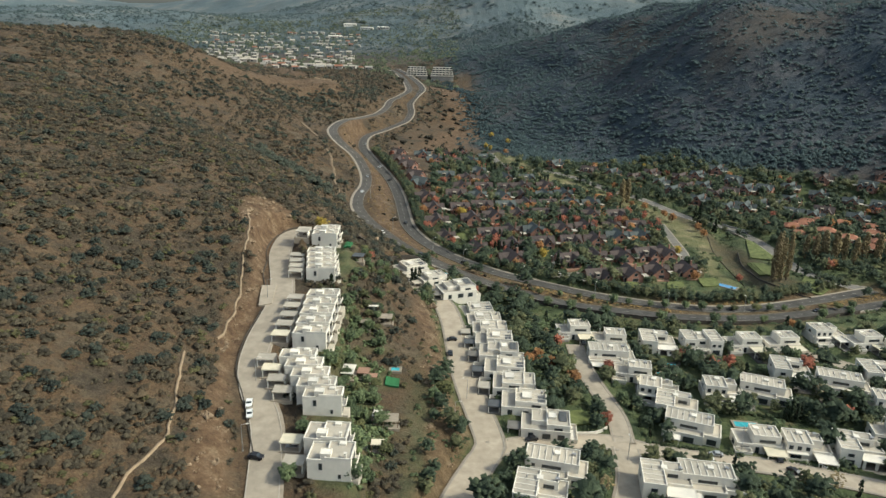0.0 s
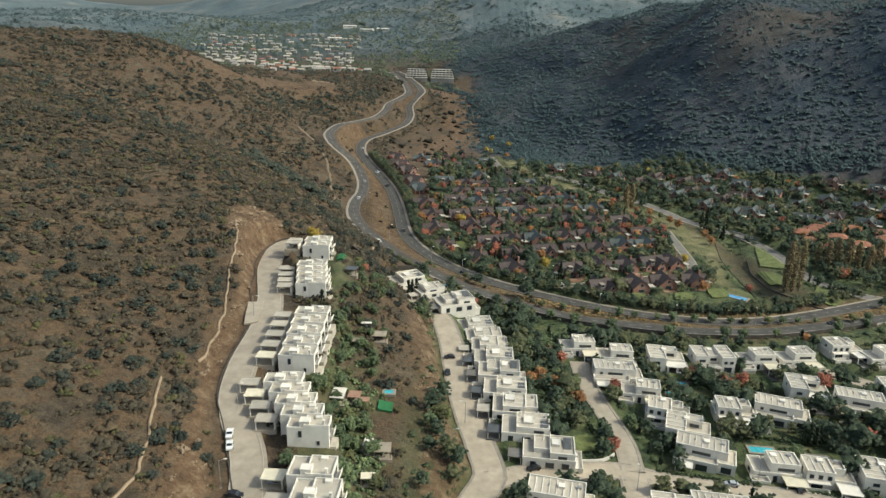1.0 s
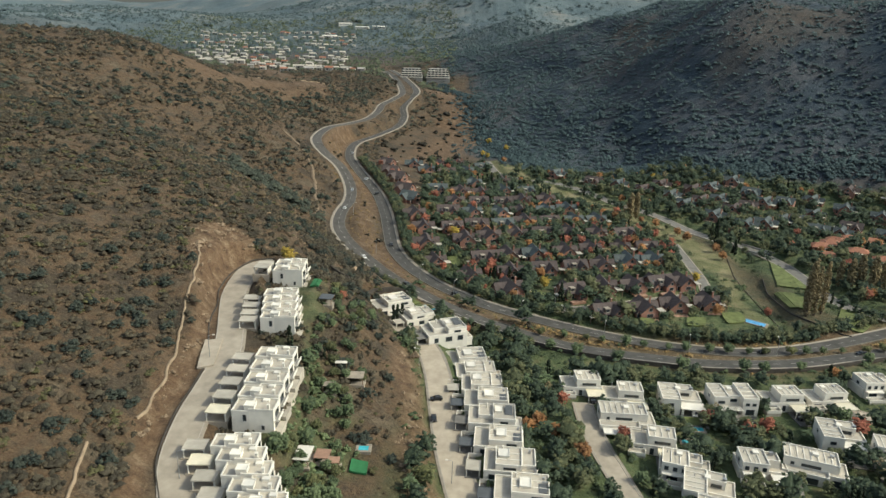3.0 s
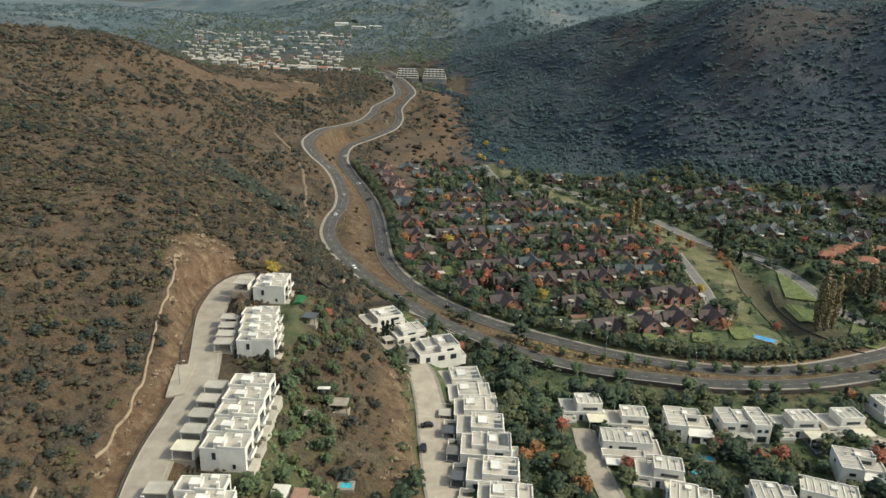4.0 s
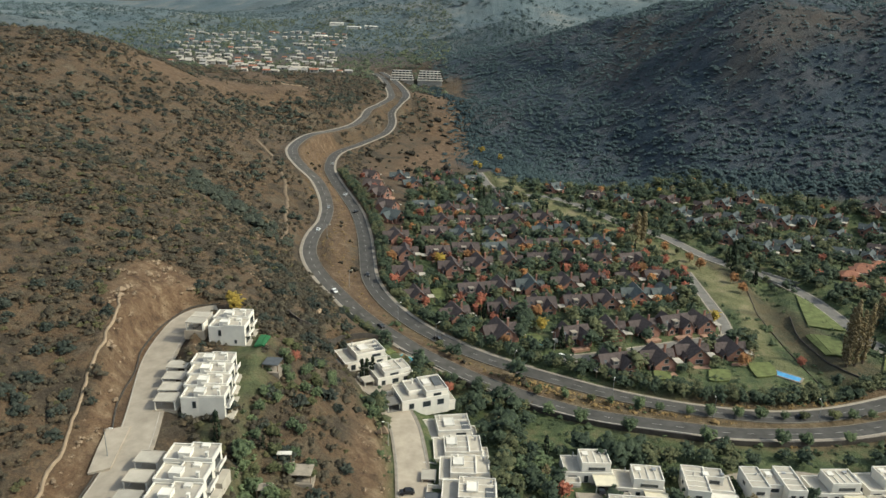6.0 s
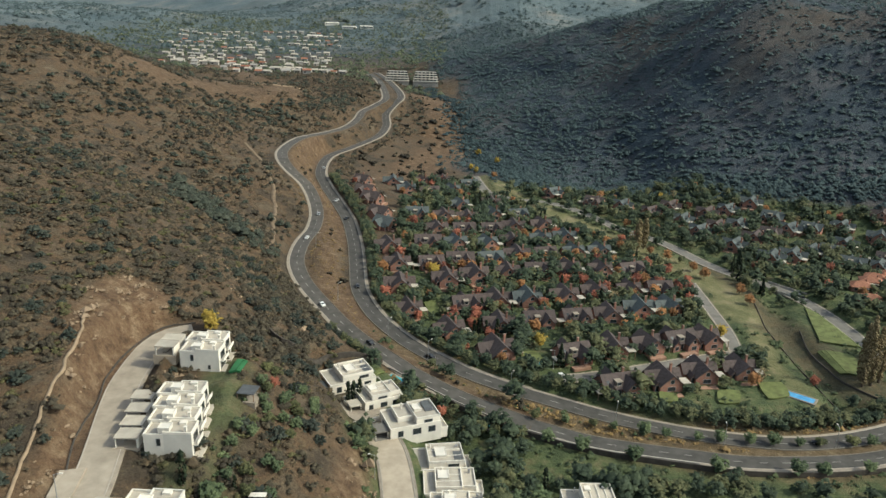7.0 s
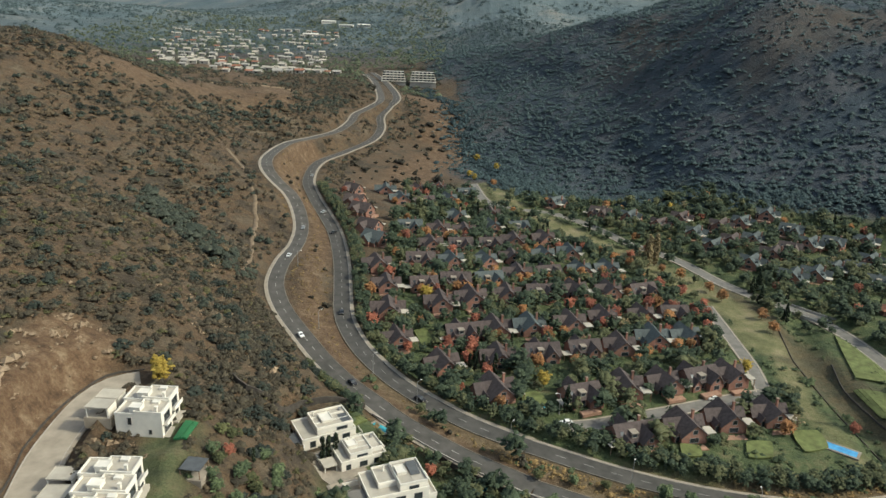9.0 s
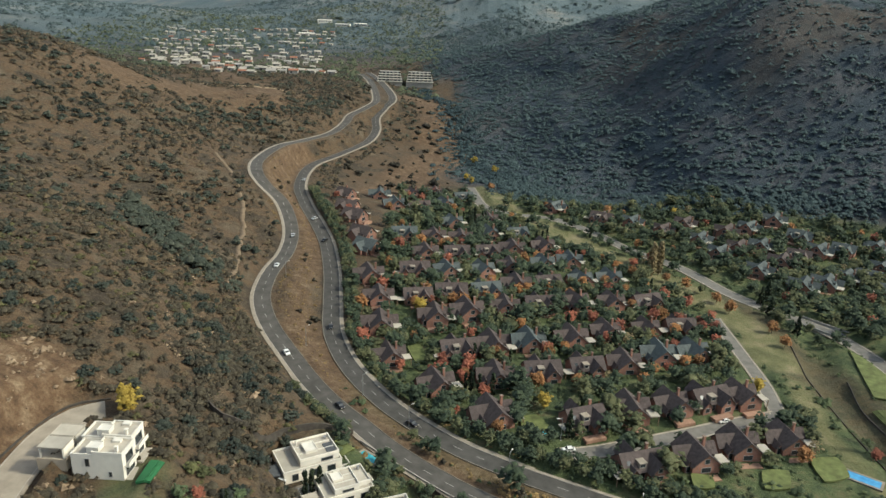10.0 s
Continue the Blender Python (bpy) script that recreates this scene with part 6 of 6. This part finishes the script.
# ---- lawns and pools ----
def lawn(corners, mat=None, label="bright green mown lawn", name="lawn", soft=0.4):
    c = np.array(corners, float)
    g = Shape()
    n = 9
    for i in range(n):
        for j in range(n):
            q = []
            for u, v in ((i / n, j / n), ((i + 1) / n, j / n), ((i + 1) / n, (j + 1) / n), (i / n, (j + 1) / n)):
                a, b = 2 * u - 1, 2 * v - 1
                u = 0.5 + 0.5 * (a * (1 - soft) + soft * a * math.sqrt(1 - b * b / 2))
                v = 0.5 + 0.5 * (b * (1 - soft) + soft * b * math.sqrt(1 - a * a / 2))
                p = (c[0] * (1 - u) + c[1] * u) * (1 - v) + (c[3] * (1 - u) + c[2] * u) * v
                q.append((p[0], p[1], ground_at(p[0], p[1]) + 0.28))
            g.slab(q, 0.6)
    ob = mesh_object(name, g.verts, g.faces, mat or MAT_LAWN)
    return tagged(ob, label, name.replace("_", " "), kind="structure")


for corners in ([(2, 450), (8, 453), (12, 440), (7, 436)], [(46, 394), (52, 396), (56, 385), (45, 383)], [(120, 369), (130, 370), (126, 360), (117, 359)],
                [(139, 377), (150, 379), (149, 368), (138, 364)], [(43, 226), (50, 230), (55, 222), (43, 217)], [(96, 365), (103, 364), (102, 358), (95, 357)], [(90, 281), (98, 281), (98, 276), (90, 276)]):
    lawn(corners)
for corners in ([(201, 468), (206, 440), (206, 416), (186, 421)], [(181, 413), (194, 408), (190, 386), (180, 391)], [(206, 391), (217, 379), (204, 366), (192, 369)]):
    lawn(corners, soft=0.08)
lawn([(-14, 369), (-9, 366), (-12, 361), (-17, 364)], soft=0.05)
lawn([(-15, 330), (-5, 339), (-17, 351), (-29, 343)], MAT_PAVEMENT, "pale paved court before white houses", "paved_court", 0.2)
lawn([(-74.5, 260), (-69, 262), (-67, 246), (-71.5, 244)], MAT_CONCRETE_ROAD, "pale concrete passing bay beside the upper street", "paved_bay", 0.05)
lawn([(-22, 227), (-17, 227), (-17, 222), (-22, 222)], MAT_TURF, "vivid green artificial turf play court", "turf", 0.0)
lawn([(-49, 314), (-46, 314), (-46, 306), (-49, 306)], MAT_TURF, "vivid green artificial turf strip", "turf", 0.0)


def pool(x, y, w, d, turn, water, label):
    p = thing("pool", label, "swimming pool", "garden pools")
    part("coping", Shape().rim(-w / 2 - 0.8, w / 2 + 0.8, -d / 2 - 0.8, d / 2 + 0.8, -0.6, 0.42, 0.8), MAT_PAVEMENT, p, "pale stone coping")
    part("water", Shape().box(-w / 2, w / 2, -d / 2, d / 2, -0.6, 0.34), water, p)
    p.matrix_basis = pose(x, y, ground_at(x, y) + 0.05, 0, 0, turn)


for x, y, w, d, turn, water in ((-4.5, 364.5, 7, 3.0, -38, MAT_WATER), (152, 368, 11, 4, -38, MAT_POOL_BLUE), (29, 338, 4.5, 2.6, -30, MAT_WATER), (-19, 232, 3, 2.4, 0, MAT_WATER), (110, 229, 8, 3.5, -5, MAT_WATER),
                                (127, 225, 8, 3.5, -8, MAT_WATER), (95, 274, 5, 2.4, -6, MAT_WATER), (91, 266, 7, 2.2, -4, MAT_WATER), (34, 300, 4, 2.4, 0, MAT_WATER), (54, 384, 3.5, 2.2, 20, MAT_WATER)):
    pool(x, y, w, d, turn, water, "small garden swimming pool with pale coping")

# ---- cars ----
def car(paint, label):
    c = thing("car", label, "car", "parked and passing cars")
    s = Shape()
    side = [(-2.2, 0.35), (-2.25, 0.75), (-2.0, 0.95), (-1.1, 1.0), (-0.5, 1.48), (1.1, 1.5), (1.75, 1.02), (2.15, 0.92), (2.2, 0.4)]
    k = len(side)
    s.add([(x, y, z) for y in (-0.88, 0.88) for x, z in side], [tuple(range(k)), tuple(range(2 * k - 1, k - 1, -1))] + [(i, k + i, k + (i + 1) % k, (i + 1) % k) for i in range(k)])
    part("body", s, paint, c)
    part("windscreen", Shape().slab([(-1.08, -0.75, 1.03), (-1.08, 0.75, 1.03), (-0.55, 0.7, 1.47), (-0.55, -0.7, 1.47)][::-1], 0.03), MAT_GLASS, c)
    part("rear_window", Shape().slab([(1.15, -0.7, 1.49), (1.15, 0.7, 1.49), (1.72, 0.75, 1.06), (1.72, -0.75, 1.06)][::-1], 0.03), MAT_GLASS, c)
    for y in (-0.89, 0.89):
        part("side_window", Shape().add([(-0.75, y, 1.05), (1.35, y, 1.05), (1.05, y, 1.42), (-0.45, y, 1.42)], [(0, 1, 2, 3)]), MAT_GLASS, c)
        part("headlight", Shape().box(-2.27, -2.15, y * 0.75 - 0.16, y * 0.75 + 0.16, 0.62, 0.78), MAT_WHITE, c)
        for x in (-1.4, 1.35):
            part("wheel", Shape().tube((x, y - 0.1, 0.34), (x, y + 0.1, 0.34), 0.34, 0.34, 12), MAT_TYRE, c)
    return prototype(c)


def paint(name, colour):
    return plain(name, colour, 0.3, 0.04, 1.0)


CARS = [car(paint("white_paint", (0.72, 0.72, 0.71)), "white car standing on the paving"), car(paint("black_paint", (0.02, 0.02, 0.024)), "black car standing on the paving"), car(paint("silver_paint", (0.40, 0.41, 0.42)), "silver grey car standing on the paving")]


def road_height(x, y):
    best = (1e9, 0)
    for line in LINES.values():
        d, h = near_line(line, np.array([x]), np.array([y]))
        best = min(best, (float(d[0]), float(h[0])))
    return best


for x, y, turn, k in ((-59.5, 187.5, 100, 0), (-58.2, 183, 105, 0), (-51.5, 165, 170, 1), (-48, 196.5, 5, 0), (-42.5, 171, 5, 2), (29, 206.5, 20, 1), (87, 203, -8, 0), (1.5, 277, 10, 1), (1.0, 264, 95, 1), (114, 199, -60, 1),
                      (-17.5, 392.5, 128, 1), (-69.5, 561, 95, 2), (-68, 515, 85, 0), (-51.5, 561, 70, 1), (-31, 456, 100, 1), (-86, 676, 88, 2), (60, 376, 10, 0), (-28, 346, 60, 0), (-44, 428, 122, 0), (8, 386, 140, 1),
                      (145, 338, 10, 1), (-5, 328, 20, 2), (120, 400, 20, 0), (190, 342, 20, 1), (91, 206, -4, 2), (208, 486, -60, 1), (-63, 593, 62, 2), (-47, 205, 4, 1)):
    d, h = road_height(x, y)
    put(CARS[k], x, y, (h + 0.06) if d < 4.6 else ground_at(x, y) + 0.1, turn)

# ---- terraced gardens below the upper houses ----
def pergola(roof, w, d, high, label):
    s = thing("pergola", label, "pergola", "garden shelters")
    part("roof", Shape().box(-w / 2, w / 2, -d / 2, d / 2, high, high + 0.18), roof, s)
    for a in (-1, 1):
        for b in (-1, 1):
            part("post", Shape().box(a * (w / 2 - 0.2) - 0.1, a * (w / 2 - 0.2) + 0.1, b * (d / 2 - 0.2) - 0.1, b * (d / 2 - 0.2) + 0.1, -2.5, high), MAT_TIMBER, s)
    part("floor", Shape().box(-w / 2 - 0.4, w / 2 + 0.4, -d / 2 - 0.4, d / 2 + 0.4, -2.5, 0.15), MAT_PAVEMENT, s)
    return s


for x, y, roof, w, d, label in ((-34.5, 221, MAT_WHITE, 4.5, 7, "white flat-roofed garden shelter on the slope"), (-29.5, 223, MAT_CLAY_DECK, 4.2, 4.5, "reddish brown garden deck roof on posts"), (-26, 222, MAT_CLAY_DECK, 3, 3, "reddish brown garden deck roof on posts"),
                                (-17.5, 197, MAT_PAVEMENT, 5, 5, "grey slatted pergola in a hillside garden"), (-22, 198, MAT_WHITE, 2.6, 4, "white flat-roofed garden shelter on the slope"), (-20, 182, MAT_CREAM, 4, 3, "cream garden awning beside the trees"),
                                (-31, 267, MAT_WHITE, 4, 1.6, "white flat-roofed garden shelter on the slope"), (-26, 264.5, MAT_PAVEMENT, 6, 5, "grey slatted pergola in a hillside garden"), (-33, 254, MAT_PAVEMENT, 4, 3, "grey slatted pergola in a hillside garden"), (-41, 297, MAT_GREY_PANEL, 5, 5, "dark-roofed garden shelter on the slope")):
    s = pergola(roof, w, d, 2.4, label)
    s.matrix_basis = pose(x, y, ground_at(x, y) + 0.3, 0, 0, rng.uniform(-8, 8))
for pts in ([(-38, 180), (-26, 179)], [(-38, 197), (-24, 196)], [(-40, 214), (-26, 213)], [(-40, 234), (-28, 233)], [(-41, 252), (-28, 251)], [(-44, 275), (-34, 274)]):
    line = curve([(*q, 0) for q in pts], 1.5)
    xs, ys = line[:, 0] + rng.uniform(-0.4, 0.4, len(line)), line[:, 1] + rng.uniform(-0.4, 0.4, len(line))
    hedge = shrubs("hedge", "clipped dark hedge between the back gardens", xs, ys, rng.uniform(0.9, 1.3, len(line)), 9, LEAF_HEDGE, rng, 0.9)
    hedge["category"] = "hedge"

for pts in ([(70, 211.5), (84, 209), (100, 207)], [(116, 205), (134, 200)], [(30, 213), (44, 214.5), (55, 217)], [(53, 226), (51, 246), (49, 262)], [(98, 262), (118, 262), (134, 258)], [(98, 238), (118, 236), (138, 232)], [(150, 248), (152, 232)],
            [(104, 283), (104, 298)], [(123, 283), (123, 300)], [(83, 281), (83, 300)], [(143, 285), (143, 302)]):
    line = curve([(*q, 0) for q in pts], 1.3)
    hedge = shrubs("hedge", "clipped dark green garden hedge", line[:, 0] + rng.uniform(-0.3, 0.3, len(line)), line[:, 1] + rng.uniform(-0.3, 0.3, len(line)), rng.uniform(0.9, 1.3, len(line)), 12, LEAF_HEDGE, rng, 1.1, 0.45)
    hedge["category"] = "hedge"
for x, y, turn, k in ((118, 281, 80, 1), (97, 283.5, 85, 2), (136, 284, 90, 1), (74, 281.5, 80, 0), (112, 205.5, 80, 1), (126, 204, 75, 0), (154, 287, 95, 2), (60, 287, 90, 1)):
    put(CARS[k], x, y, ground_at(x, y) + 0.2, turn)

# ---- street furniture and walls ----
def street_lamp():
    p = thing("street_lamp", "tall grey steel street lamp with one arm", "street lamp", "street lamps")
    part("pole", Shape().tube((0, 0, -0.5), (0, 0, 8.2), 0.13, 0.07, 8), MAT_STEEL, p)
    part("arm", Shape().tube((0, 0, 8.1), (1.5, 0, 8.5), 0.06, 0.05), MAT_STEEL, p)
    part("lamp_head", Shape().box(1.3, 2.1, -0.16, 0.16, 8.42, 8.58), MAT_WHITE, p)
    part("base_plate", Shape().box(-0.25, 0.25, -0.25, 0.25, -0.3, 0.08), MAT_CONCRETE, p)
    return prototype(p)


LAMP = street_lamp()
for x, y, turn in ((-11, 404, 45), (7, 385, 40), (39, 361, 60), (58, 381, 200), (7.5, 230, 180), (3, 206, 0), (60, 200, 90), (-60.5, 199, 0), (-56, 168, 10), (-69.5, 250, 0), (-6, 300, 180), (75, 343, 70), (110, 333, 80), (-38, 437, 40), (-60, 500, 0), (150, 336, 90), (100, 208, 90)):
    put(LAMP, x, y, ground_at(x, y) + 0.1, turn)


def wall_run(name, label, points, height, thick, mat, coping=None):
    line = curve([(x, y, 0) for x, y in points], 3.0)
    line[:, 2] = surface(line[:, 0], line[:, 1])[0]
    w = thing(name, label, "wall")
    part("wall_face", Shape().add(*strip(line, [(thick / 2, -1.5), (thick / 2, height), (-thick / 2, height), (-thick / 2, -1.5)])), mat, w)
    if coping:
        part("coping", Shape().add(*strip(line, [(thick / 2 + 0.1, height - 0.02), (thick / 2 + 0.1, height + 0.12), (-thick / 2 - 0.1, height + 0.12), (-thick / 2 - 0.1, height - 0.02)])), coping, w)
    return w


wall_run("retaining_wall", "dark stone retaining wall along the slope", [(-50, 356), (-45, 353), (-38, 356), (-31, 366), (-20, 372), (-11, 377)], 2.2, 0.5, MAT_DARK_WALL)
wall_run("garden_wall", "low white garden wall beside the street", [(29, 211), (40, 212.5), (52, 214.5), (57, 219)], 1.2, 0.3, MAT_WHITE)
wall_run("boundary_wall", "dark fence wall along the ring road", [(14, 352), (26, 342), (45, 331), (66, 323.5), (98, 318.5), (119, 317), (153, 321), (182, 330), (212, 342)], 2.0, 0.25, MAT_DARK_WALL)
wall_run("verge_wall", "pale concrete wall between avenue and gardens", [(-8, 373), (6, 361), (24, 347), (45, 334), (66, 326.2), (98, 321.2)], 0.9, 0.3, MAT_CONCRETE)
wall_run("street_wall", "low rough kerb wall under the cut slope", [(-52, 165), (-62, 190), (-68.6, 205), (-70.6, 223), (-70, 238), (-70.6, 252), (-77, 272), (-80, 290), (-84, 305), (-84.5, 325), (-81, 339), (-72, 344)], 0.45, 0.35, MAT_DARK_WALL)
wall_run("stream_wall", "low dark channel wall beside the stream", [(168, 357), (166, 395), (168, 430), (176, 470)], 0.6, 0.3, MAT_DARK_WALL)
wall_run("park_wall", "curved concrete wall beside the park", [(196, 361), (186, 366), (179, 381), (178, 396), (179, 415), (184, 436)], 0.8, 0.3, MAT_DARK_WALL)


def bridge():
    b = thing("road_bridge", "grey concrete road bridge with low parapets", "bridge")
    for y in (-4.9, 4.9):
        part("parapet", Shape().box(-14, 14, y - 0.2, y + 0.2, -1.4, 1.0), MAT_CONCRETE, b)
        part("rail", Shape().box(-14, 14, y - 0.06, y + 0.06, 1.2, 1.3), MAT_STEEL, b)
    part("deck", Shape().box(-14, 14, -4.7, 4.7, -1.2, -0.12), MAT_CONCRETE, b)
    b.matrix_basis = pose(204, 493, -7.3, 0, 0, -52)


bridge()

# ---- footpaths on the slopes ----
for k, pts in enumerate(PATHS):
    line = curve([(x, y, 0) for x, y in pts], 2.5)
    line[:, 0] += fbm(line[:, 1] / 6, line[:, 0] / 6, 3, 71) * 2.5
    line[:, 2] = surface(line[:, 0], line[:, 1])[0] + 0.1
    w = 0.42 if k < 2 else 1.5 if k == 2 else 2.6
    ob = mesh_object("footpath", *strip(line, [(w, -0.5), (w * 0.8, 0.35), (-w * 0.8, 0.35), (-w, -0.5)]), MAT_EARTH if k == 2 else MAT_TRACK, smooth_faces=True)
    tagged(ob, "pale dusty footpath winding along the slope", "footpath", kind="structure")

# ---- the patterns that were copied are cleared away ----
for ob in PROTOTYPES:
    for o in list(ob.children_recursive) + [ob]:
        bpy.data.objects.remove(o)
